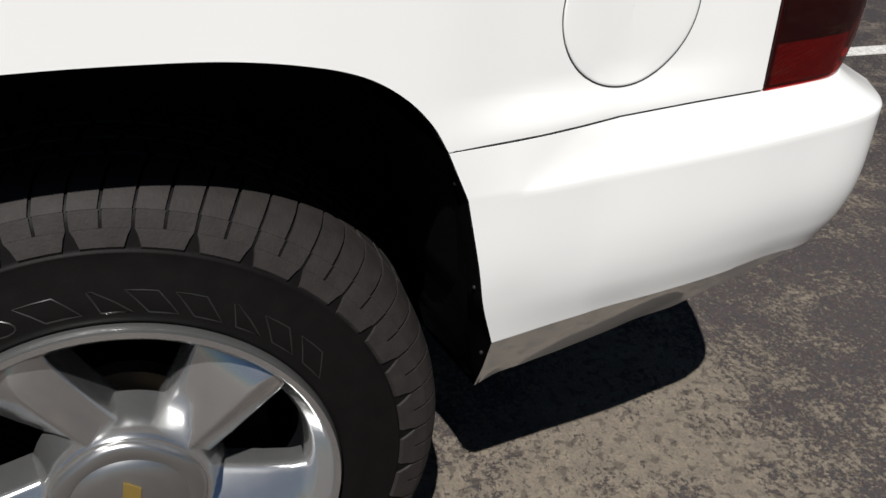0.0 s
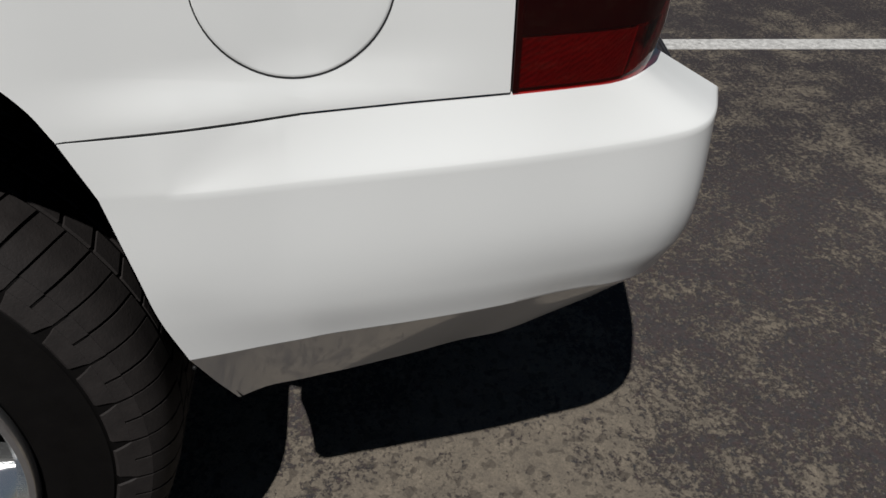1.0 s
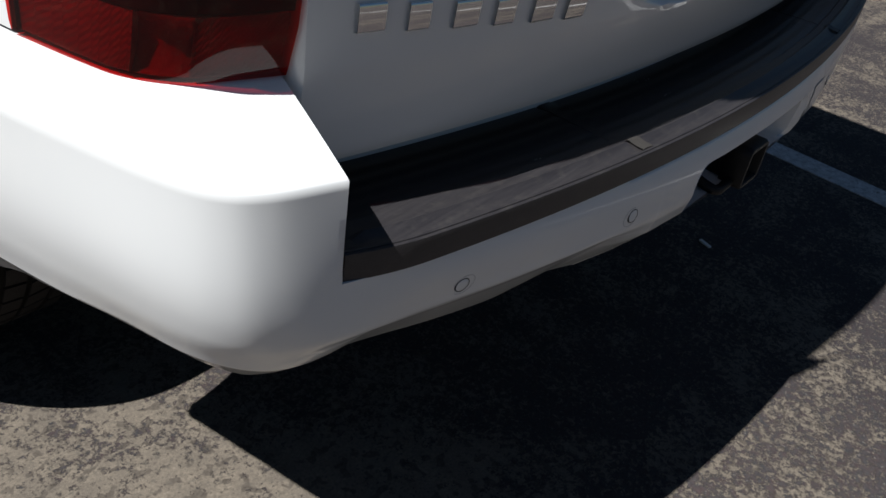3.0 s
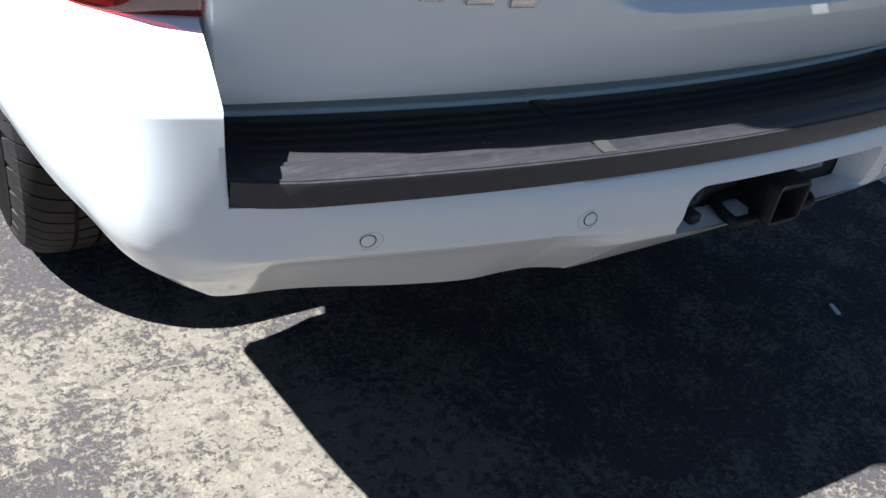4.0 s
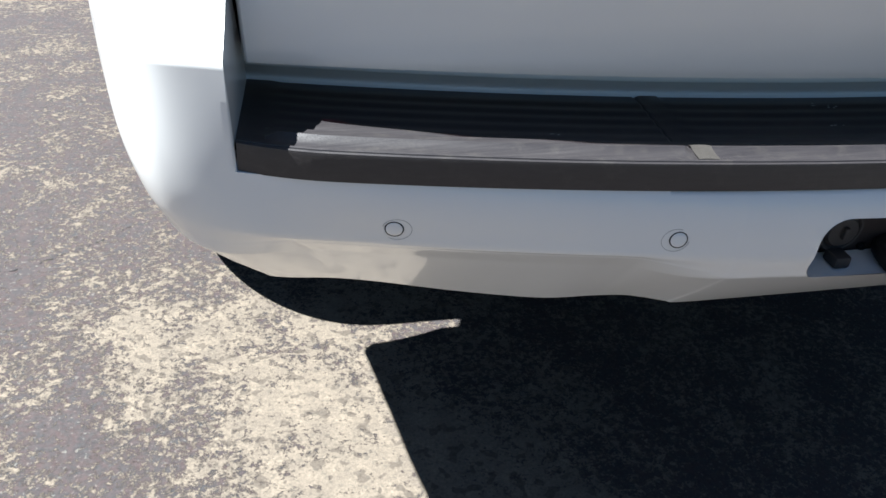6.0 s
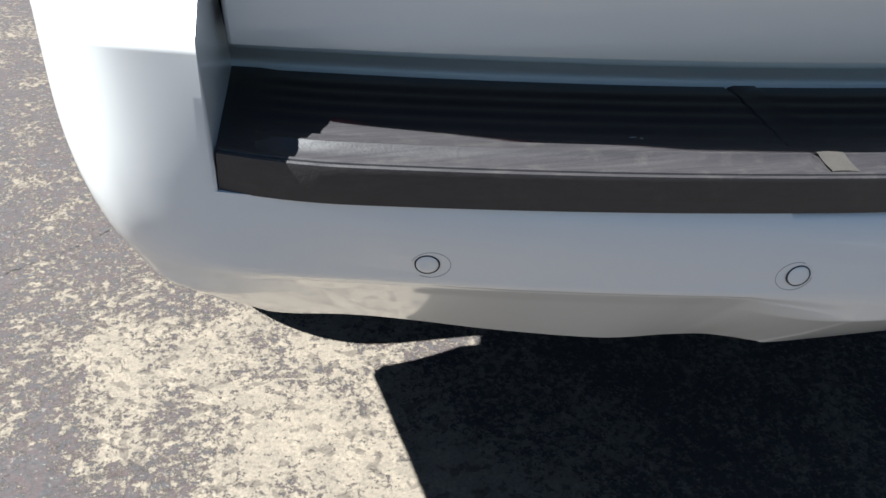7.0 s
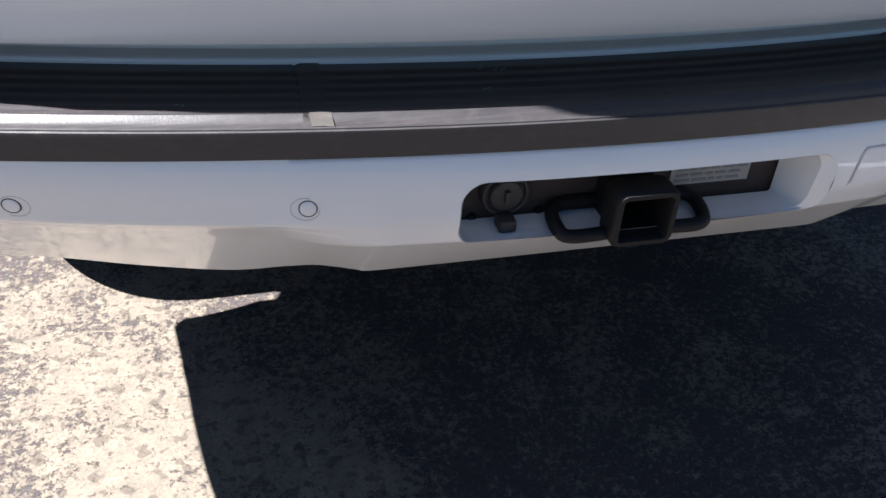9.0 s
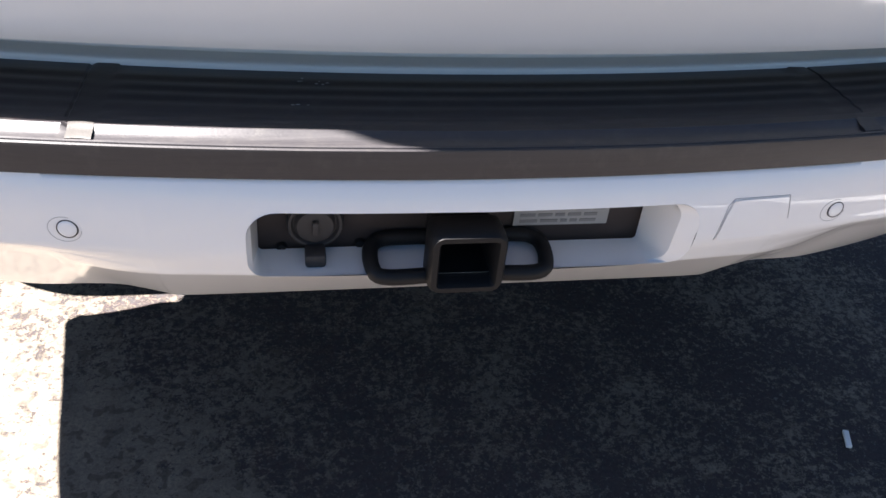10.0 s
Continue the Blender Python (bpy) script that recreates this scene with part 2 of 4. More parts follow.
def loft(bm, rails, closed=False, mirror=False):
    """Quads between curves of the same number of points."""
    vs = [[bm.verts.new((-q[0] if mirror else q[0], q[1], q[2])) for q in r] for r in rails]
    m = len(vs[0])
    for a, b in zip(vs, vs[1:]):
        for i in range(m if closed else m - 1):
            j = (i + 1) % m
            bm.faces.new((a[i], a[j], b[j], b[i]))
    return vs


def weld(bm, d=0.0004):
    bmesh.ops.remove_doubles(bm, verts=bm.verts, dist=d)
    return bm


def box(bm, lo, hi, bevel=0.0, m=None):
    r = bmesh.ops.create_cube(bm, size=1)
    mm = Matrix.LocRotScale([(a + b) / 2 for a, b in zip(lo, hi)], None, [b - a for a, b in zip(lo, hi)])
    bmesh.ops.transform(bm, matrix=(m or Matrix()) @ mm, verts=r["verts"])
    if bevel:
        es = {e for v in r["verts"] for e in v.link_edges}
        bmesh.ops.bevel(bm, geom=list(es), offset=bevel, segments=2, affect="EDGES", profile=0.5)
    return bm


def tube(bm, pts, r, n=10, closed=False):
    pts = [Vector(p) for p in pts]
    rings = []
    for i, p in enumerate(pts):
        a = pts[i - 1] if i or closed else p
        b = pts[(i + 1) % len(pts)] if i < len(pts) - 1 or closed else p
        d = (b - a).normalized()
        u = d.orthogonal().normalized() if not rings else (pu - d * pu.dot(d)).normalized()
        pu = u
        w = d.cross(u)
        rings.append([bm.verts.new(p + r * (math.cos(k) * u + math.sin(k) * w)) for k in [2 * math.pi * j / n for j in range(n)]])
    if closed:
        rings.append(rings[0])
    for a, b in zip(rings, rings[1:]):
        for i in range(n):
            bm.faces.new((a[i], a[(i + 1) % n], b[(i + 1) % n], b[i]))
    if not closed:
        bm.faces.new(rings[0][::-1])
        bm.faces.new(rings[-1])
    return bm


def lathe(bm, profile, n=96, close=False):
    """Turn (radius, x) points round the x axis."""
    rings = [[(x, r * math.cos(a), r * math.sin(a)) for a in [2 * math.pi * k / n for k in range(n)]] for r, x in profile]
    return loft(bm, rings, closed=True)


def prism(bm, outline, depth, m=Matrix()):
    """A flat outline in x, y pushed along z by depth."""
    lo = [bm.verts.new(m @ Vector((x, y, 0))) for x, y in outline]
    hi = [bm.verts.new(m @ Vector((x, y, depth))) for x, y in outline]
    k = len(lo)
    bm.faces.new(lo[::-1])
    bm.faces.new(hi)
    for i in range(k):
        bm.faces.new((lo[i], lo[(i + 1) % k], hi[(i + 1) % k], hi[i]))
    return bm


def interp(table, v):
    if v <= table[0][0]:
        return table[0][1]
    for (a, p), (b, q) in zip(table, table[1:]):
        if v <= b:
            return p + (q - p) * (v - a) / (b - a)
    return table[-1][1]


# ---- ground ----
gb = bmesh.new()
bmesh.ops.create_grid(gb, x_segments=40, y_segments=40, size=400)
tagged(part("ground", gb, ASPHALT), "dark worn asphalt with pale eroded stone patches", "ground", kind="structure")
lb = bmesh.new()
box(lb, (-0.05, -30, -0.002), (0.05, 30, 0.003), 0.0, Matrix.Translation((1.392, -0.5, 0)) @ Matrix.Rotation(radians(-4.3), 4, "Z"))
tagged(part("parking_line", lb, LINE), "worn white painted parking line on asphalt", "road marking", kind="structure")

kb0 = bmesh.new()
crack = catmull([(-1.22, 0.905, 0), (-1.185, 0.913, 0), (-1.13, 0.940, 0), (-1.075, 0.972, 0), (-1.03, 1.005, 0), (-0.985, 1.042, 0)], 60)
cr_rng = random.Random(5)
left, right = [], []
for q in crack:
    w = max(0.00005, cr_rng.uniform(-0.0007, 0.0010))
    o_ = Vector((cr_rng.uniform(-0.003, 0.003), cr_rng.uniform(-0.003, 0.003), 0.0012))
    left.append(q + o_ + Vector((-w, w, 0)))
    right.append(q + o_ + Vector((w, -w, 0)))
loft(kb0, [left, right])
tagged(part("pavement_crack", kb0, BLACK, None, "", 0), "fine dark crack in the asphalt", "crack", kind="structure")

# ---- the car ----
suv = tagged(new("suv"), "white sport utility vehicle parked on worn asphalt", "car")

# left side of the body: half width by distance from the rear, and how it leans in by height
PLAN = [(0.36, 0.868), (0.46, 0.879), (0.56, 0.893), (0.61, 0.904), (0.66, 0.9125), (0.765, 0.925), (0.9, 0.937), (1.14, 0.946), (1.6, 0.952), (3.2, 0.955), (4.1, 0.945), (4.6, 0.86), (4.85, 0.70)]
LEAN_IN = [(0.40, 0.05), (0.62, 0.012), (0.80, 0.0), (1.0, 0.0), (1.12, 0.012), (1.2, 0.035), (1.85, 0.19)]


def side(y, z):
    f = min(1.0, max(0.0, (z - 0.815) / 0.05))
    hollow = 0.009 * f * f * (3 - 2 * f) * math.exp(-((y - 0.58) / 0.16) ** 4)
    return Vector((-(interp(PLAN, y) - interp(LEAN_IN, z) - hollow), y, z))


AXLE_Y, AXLE_Z = 1.14, 0.392
FRONT_Y = 4.09
# the rear arch, from its front foot over the top to the bumper seam
ARCH = [(1.565, 0.50), (1.552, 0.66), (1.53, 0.75), (1.49, 0.838), (1.43, 0.892), (1.36, 0.919), (1.25, 0.931), (1.14, 0.933), (1.05, 0.931), (0.97, 0.926), (0.898, 0.914), (0.847, 0.897), (0.809, 0.871), (0.782, 0.840), (0.765, 0.808)]


def dense(pts, n):
    return [(q.x, q.y) for q in catmull([(a, b, 0) for a, b in pts], n)]


def spread(pts, n):
    """n points evenly along straight pieces."""
    p = [Vector((a, b)) for a, b in pts]
    ln = [0]
    for a, b in zip(p, p[1:]):
        ln.append(ln[-1] + (b - a).length)
    out = []
    for i in range(n):
        s = ln[-1] * i / (n - 1)
        k = max(j for j in range(len(p) - 1) if ln[j] <= s + 1e-9)
        f = (s - ln[k]) / max(1e-9, ln[k + 1] - ln[k])
        out.append(tuple(p[k].lerp(p[k + 1], min(1, f))))
    for q, l_ in zip(p, ln):
        out[round(l_ / ln[-1] * (n - 1))] = tuple(q)
    return out




def quarter_panel(mirror):
    bm = bmesh.new()
    n = 150
    inner = dense(ARCH, n)
    outer = spread([(1.70, 0.50), (1.70, 1.12), (0.362, 1.12), (0.362, 0.8165), (0.46, 0.8155), (0.56, 0.8145), (0.66, 0.8115), (0.765, 0.8095)], n)
    rails = []
    for k in range(25):
        f = (k / 24) ** 1.3
        rails.append([side(a[0] + (b[0] - a[0]) * f, a[1] + (b[1] - a[1]) * f) for a, b in zip(inner, outer)])
    lip = [p + Vector((0.022, 0, 0)) for p in rails[0]]
    loft(bm, [lip] + rails, mirror=mirror)
    # up to the belt line
    loft(bm, [[side(y, z) for y in [0.362 + 1.338 * i / 20 for i in range(21)]] for z in (1.12, 1.16, 1.2)], mirror=mirror)
    return weld(bm)


def front_fender(mirror):
    bm = bmesh.new()
    n = 60
    inner = dense([(2 * AXLE_Y - y + FRONT_Y - AXLE_Y, z) for y, z in ARCH] + [(FRONT_Y + 0.42, 0.62), (FRONT_Y + 0.40, 0.5)], n)
    outer = spread([(3.46, 0.45), (3.46, 1.12), (4.75, 1.08), (4.75, 0.45)], n)
    rails = [[side(a[0] + (b[0] - a[0]) * k / 6, a[1] + (b[1] - a[1]) * k / 6) for a, b in zip(inner, outer)] for k in range(7)]
    loft(bm, [[p + Vector((0.02, 0, 0)) for p in rails[0]]] + rails, mirror=mirror)
    return weld(bm)


def grid_side(mirror, y0, y1, z0, z1, ny, nz, proud=0.0):
    bm = bmesh.new()
    loft(bm, [[side(y0 + (y1 - y0) * i / ny, z0 + (z1 - z0) * j / nz) - Vector((proud, 0, 0)) for i in range(ny + 1)] for j in range(nz + 1)], mirror=mirror)
    return bm


# the plan of the rear corner, from the lamp's front edge round to the tailgate
CORNER = [(-0.868, 0.36), (-0.857, 0.29), (-0.846, 0.25), (-0.828, 0.224), (-0.806, 0.208), (-0.775, 0.197), (-0.742, 0.186)]


def corner_rail(z, grow=0.0, n=30, first=0.0, last=1.0):
    dx = interp(LEAN_IN, z)
    dy = interp([(0.82, 0.0), (0.86, -0.009), (0.9, -0.013), (1.06, -0.013), (1.19, -0.012), (1.33, 0.002), (1.5, 0.024), (1.54, 0.008), (1.6, 0.003), (1.7, 0.0), (1.8, 0.0)], z)
    c = Vector((-0.70, 0.36))
    out = []
    for q in catmull([(x, y, 0) for x, y in CORNER], n):
        d = Vector((q.x, q.y)) - c
        d = d + d.normalized() * grow
        out.append(Vector((c.x + d.x + dx, c.y + d.y + dy * min(1.0, -d.y / 0.12), z)))
    return out[round(first * (n - 1)):round(last * (n - 1)) + 1]


def rear_corner(mirror):
    bm = bmesh.new()
    loft(bm, [corner_rail(z, g) for z, g in ((0.80, -0.012), (0.9, -0.012), (1.0, -0.012), (1.2, -0.012), (1.295, -0.012), (1.312, 0.0005), (1.326, 0.001), (1.37, 0.0), (1.5, 0.0), (1.65, 0.0), (1.80, 0.0))], mirror=mirror)
    loft(bm, [[side(y, z) for y in (0.352, 0.43, 0.5)] for z in (1.19, 1.4, 1.6, 1.85)], mirror=mirror)
    return bm


def pocket(x, z):
    """Depth of the number plate's pocket in the tailgate."""
    dx, dz = 0.335 - abs(x), min(z - 0.818, 1.03 - z)
    dx *= 0.3
    d = min(dx, dz)
    if dx < 0.035 and dz < 0.035:
        d = 0.035 - math.hypot(0.035 - dx, 0.035 - dz)
    f = min(1.0, max(0.0, d / 0.012))
    return 0.018 * f * f * (3 - 2 * f)


def gate_y(x, z):
    """The tailgate's skin: bulging in the middle, drawn in towards its edges."""
    y = interp([(0.728, 0.111), (0.737, 0.107), (0.762, 0.1005), (0.82, 0.0845), (0.9, 0.0715), (0.99, 0.0865), (1.09, 0.106), (1.19, 0.134), (1.33, 0.180), (1.5, 0.215), (1.76, 0.215)], z)
    k = interp([(0.73, 0.127), (0.82, 0.160), (0.9, 0.186), (0.99, 0.188), (1.09, 0.155), (1.19, 0.115), (1.33, 0.08)], z)
    return y + k * x * x + pocket(x, z)


def sheet(fn, xs, zs, back=0.0):
    bm = bmesh.new()
    rails = [[Vector((x * (1 - interp(LEAN_IN, z) / 0.742), fn(x, z), z)) for x in xs] for z in zs]
    if back:
        rails = [[r[0] + Vector((-0.004, 0.03, 0)), r[0] + Vector((-0.002, 0.003, 0))] + r + [r[-1] + Vector((0.002, 0.003, 0)), r[-1] + Vector((0.004, 0.03, 0))] for r in rails]
    if back:
        rails = [[p + Vector((0, back, 0.004)) for p in rails[0]]] + rails
    loft(bm, rails)
    return bm


for mirror in (False, True):
    panel = part("quarter_panel", quarter_panel(mirror), PAINT, suv)
    if not mirror:
        left_panel = panel
    part("front_fender", front_fender(mirror), PAINT, suv)
    for a, b in ((1.706, 2.55), (2.556, 3.455)):
        part("side_door", grid_side(mirror, a, b, 0.45, 1.2, 14, 12), PAINT, suv)
        part("side_window", grid_side(mirror, a + 0.04, b - 0.04 - (0.3 if b > 3 else 0), 1.24, 1.68, 6, 6, 0.004), GLASS, suv, "dark tinted side window")
    part("side_window", grid_side(mirror, 0.62, 1.66, 1.24, 1.68, 6, 6, 0.004), GLASS, suv, "dark tinted side window")
    part("rear_pillar", rear_corner(mirror), PAINT, suv)
    part("window_frame", grid_side(mirror, 0.5, 3.45, 1.2, 1.85, 20, 8), PAINT, suv)

XS = [-0.736 + 1.472 * i / 60 for i in range(61)]
GATE_XS = [-0.736 + 1.472 * i / 300 for i in range(301)]
GATE_ZS = [0.728, 0.730, 0.733, 0.737, 0.743, 0.752, 0.765, 0.78, 0.80, 0.812, 0.818, 0.821, 0.824, 0.827, 0.830, 0.834, 0.842, 0.855, 0.875, 0.9, 0.95, 0.99, 1.018, 1.021, 1.024, 1.027, 1.03, 1.036, 1.1, 1.15, 1.2]
tailgate = part("tailgate", sheet(gate_y, GATE_XS, GATE_ZS, 0.03), PAINT, suv)
part("rear_window", sheet(lambda x, z: gate_y(x, z), [x * 0.93 for x in XS], [1.2, 1.3, 1.5, 1.7, 1.76]), GLASS, suv, "dark tinted rear window")

# roof, spoiler, bonnet and front, never seen but closing the car
rb = bmesh.new()
def roof_rail(w, y, b, z):
    return [Vector((s * w, y + b * (s * w) ** 2, z)) for s in (-1, -0.92, -0.8, -0.6, -0.4, -0.2, 0, 0.2, 0.4, 0.6, 0.8, 0.92, 1)]


loft(rb, [roof_rail(*q) for q in ((0.70, 0.30, 0.10, 1.74), (0.73, 0.210, 0.11, 1.755), (0.755, 0.188, 0.115, 1.775), (0.765, 0.186, 0.115, 1.80), (0.77, 0.26, 0.11, 1.83), (0.75, 0.6, 0.0, 1.87), (0.74, 1.5, 0, 1.89), (0.72, 2.6, 0, 1.87), (0.72, 2.9, 0, 1.82), (0.86, 3.7, 0, 1.16))])
part("roof", rb, PAINT, suv)
hb = bmesh.new()
loft(hb, [[Vector((s * w, y, z - 0.05 * s * s)) for s in (-1, -0.8, -0.4, 0, 0.4, 0.8, 1)] for w, y, z in ((0.93, 3.44, 1.2), (0.92, 4.0, 1.16), (0.85, 4.6, 1.10), (0.70, 4.86, 1.0), (0.72, 4.92, 0.7), (0.75, 4.88, 0.42))])
part("bonnet", hb, PAINT, suv)
ub = bmesh.new()
box(ub, (-0.55, 0.22, 0.50), (0.55, 4.7, 0.62))
box(ub, (-0.88, 1.62, 0.42), (0.88, 3.55, 0.60))
# unseen block added against sunlight leaking past the rear bumper
box(ub, (-0.70, 0.26, 0.48), (0.70, 0.66, 0.78), 0.03)
part("underbody", ub, FRAME, suv, "dark underbody and frame, with an added block against light leaks")
# unseen block added to stop sunlight leaking through the hollow cabin
cb0 = bmesh.new()
box(cb0, (-0.66, 0.31, 0.75), (0.66, 3.2, 1.62), 0.05)
part("cabin_light_block", cb0, LINER, suv, "unseen dark block that keeps sunlight out of the cabin")

# ---- rear bumper ----
# stations from the wheel arch round the corner to the middle; each: seam, crease, face, face, lower crease, bottom
STATIONS = [
    [(-0.925, 0.765, 0.808), (-0.9225, 0.742, 0.750), (-0.917, 0.725, 0.66), (-0.909, 0.715, 0.60), (-0.895, 0.697, 0.534), (-0.776, 0.674, 0.366)],
    [(-0.9195, 0.710, 0.8085), (-0.9205, 0.700, 0.750), (-0.915, 0.685, 0.66), (-0.906, 0.677, 0.60), (-0.891, 0.658, 0.537), (-0.767, 0.637, 0.374)],
    [(-0.9125, 0.660, 0.809), (-0.9180, 0.655, 0.750), (-0.912, 0.640, 0.66), (-0.9035, 0.632, 0.60), (-0.888, 0.615, 0.542), (-0.759, 0.598, 0.374)],
    [(-0.904, 0.610, 0.8105), (-0.9145, 0.608, 0.751), (-0.909, 0.598, 0.66), (-0.901, 0.592, 0.60), (-0.886, 0.578, 0.546), (-0.751, 0.564, 0.374)],
    [(-0.893, 0.560, 0.812), (-0.909, 0.560, 0.752), (-0.906, 0.555, 0.66), (-0.898, 0.550, 0.60), (-0.882, 0.540, 0.549), (-0.742, 0.530, 0.373)],
    [(-0.879, 0.460, 0.813), (-0.900, 0.460, 0.754), (-0.896, 0.457, 0.66), (-0.887, 0.455, 0.60), (-0.872, 0.450, 0.551), (-0.722, 0.442, 0.376)],
    [(-0.868, 0.360, 0.814), (-0.888, 0.360, 0.755), (-0.884, 0.360, 0.66), (-0.873, 0.360, 0.60), (-0.858, 0.360, 0.553), (-0.712, 0.380, 0.384)],
    [(-0.857, 0.290, 0.815), (-0.873, 0.278, 0.755), (-0.870, 0.279, 0.66), (-0.858, 0.280, 0.60), (-0.842, 0.283, 0.556), (-0.718, 0.327, 0.399)],
    [(-0.842, 0.242, 0.815), (-0.857, 0.199, 0.757), (-0.854, 0.200, 0.66), (-0.842, 0.203, 0.60), (-0.824, 0.207, 0.553), (-0.722, 0.281, 0.420)],
    [(-0.820, 0.217, 0.815), (-0.838, 0.151, 0.758), (-0.835, 0.152, 0.66), (-0.822, 0.155, 0.60), (-0.800, 0.160, 0.552), (-0.722, 0.240, 0.442)],
    [(-0.790, 0.203, 0.815), (-0.808, 0.123, 0.760), (-0.805, 0.122, 0.66), (-0.791, 0.124, 0.60), (-0.768, 0.130, 0.552), (-0.698, 0.214, 0.456)],
    [(-0.745, 0.187, 0.815), (-0.752, 0.099, 0.7635), (-0.749, 0.099, 0.661), (-0.738, 0.099, 0.60), (-0.714, 0.105, 0.555), (-0.650, 0.195, 0.465)],
]
# from the horn to the middle: under the step, bulge, lower crease, bottom
REAR = []
for xa, xb, yb, zb in ((0.65, 0.60, 0.180, 0.466), (0.55, 0.52, 0.155, 0.465), (0.45, 0.43, 0.134, 0.463), (0.385, 0.372, 0.126, 0.4665), (0.352, 0.340, 0.118, 0.4705), (0.325, 0.318, 0.110, 0.4715), (0.295, 0.293, 0.104, 0.4685), (0.27, 0.27, 0.101, 0.467), (0.14, 0.14, 0.100, 0.467), (0.0, 0.0, 0.100, 0.467)):
    REAR.append([(-xa, 0.012 + 0.147 * xa * xa, 0.66), (-xa, -0.003 + 0.196 * xa * xa, 0.60), (-xa * 0.985, 0.001 + 0.200 * xa * xa, 0.564 - 0.012 * xa), (-xb, yb, zb)])


def curve(pts):
    """Every point of a smooth curve, twelve to a stretch."""
    return catmull(pts, 12 * (len(pts) - 1) + 1)


def between(a, b, f, out=0.0):
    """A rail part of the way from a to b, pushed outward."""
    r = []
    for p, q in zip(a, b):
        v = p.lerp(q, f)
        d = Vector((v.x, v.y - 0.7, 0)).normalized()
        r.append(v + d * out)
    return r


def columns(points):
    """Smooth curves down each column, turned into rails."""
    cols = [curve(c) for c in points]
    return [[c[k] for c in cols] for k in range(len(cols[0]))]


def lower_rails(lc, bt):
    under = [p + Vector((0.05, 0.03 * min(1.0, max(0.0, (0.62 - p.y) / 0.2)), 0.014)) if p.y > 0.21 else p + Vector((0, 0.05, 0.012)) for p in bt]
    return [between(lc, bt, 0.015), between(lc, bt, 0.06), between(lc, bt, 0.5, 0.002), between(lc, bt, 0.97), bt, under]


FACET = (0.99, 0.95, 0.82, 0.68, 0.54, 0.41, 0.29, 0.18, 0.09, 0.03)


def facet(top, cr, u):
    """A rail at height u between crease and seam: the bright facet starts in a soft point and widens up to the seam."""
    out = []
    for p, q in zip(top, cr):
        h = min(1.0, max(0.0, (0.690 - p.y) / 0.110))
        v = q.lerp(p, u)
        across = p.x - q.x
        steep = (0.25 * (p.z - q.z)) * (1 - h * h) + across * h * h
        x = steep * u
        if h < 0.999:
            flat = steep * h + (across - steep * h) * (u - h) / (1 - h)
            soft = max(0.0026 - abs(x - flat), 0.0) / 0.0026
            x = min(x, flat) - soft * soft * 0.00065 * min(1.0, 6 * u, 6 * (1 - u))
        v.x = q.x + x
        if h > 0.2 and u < h:
            d = Vector((v.x, v.y - 0.7, 0)).normalized()
            v -= d * 0.0011 * h * math.sin(math.pi * u / h)
        out.append(v)
    return out


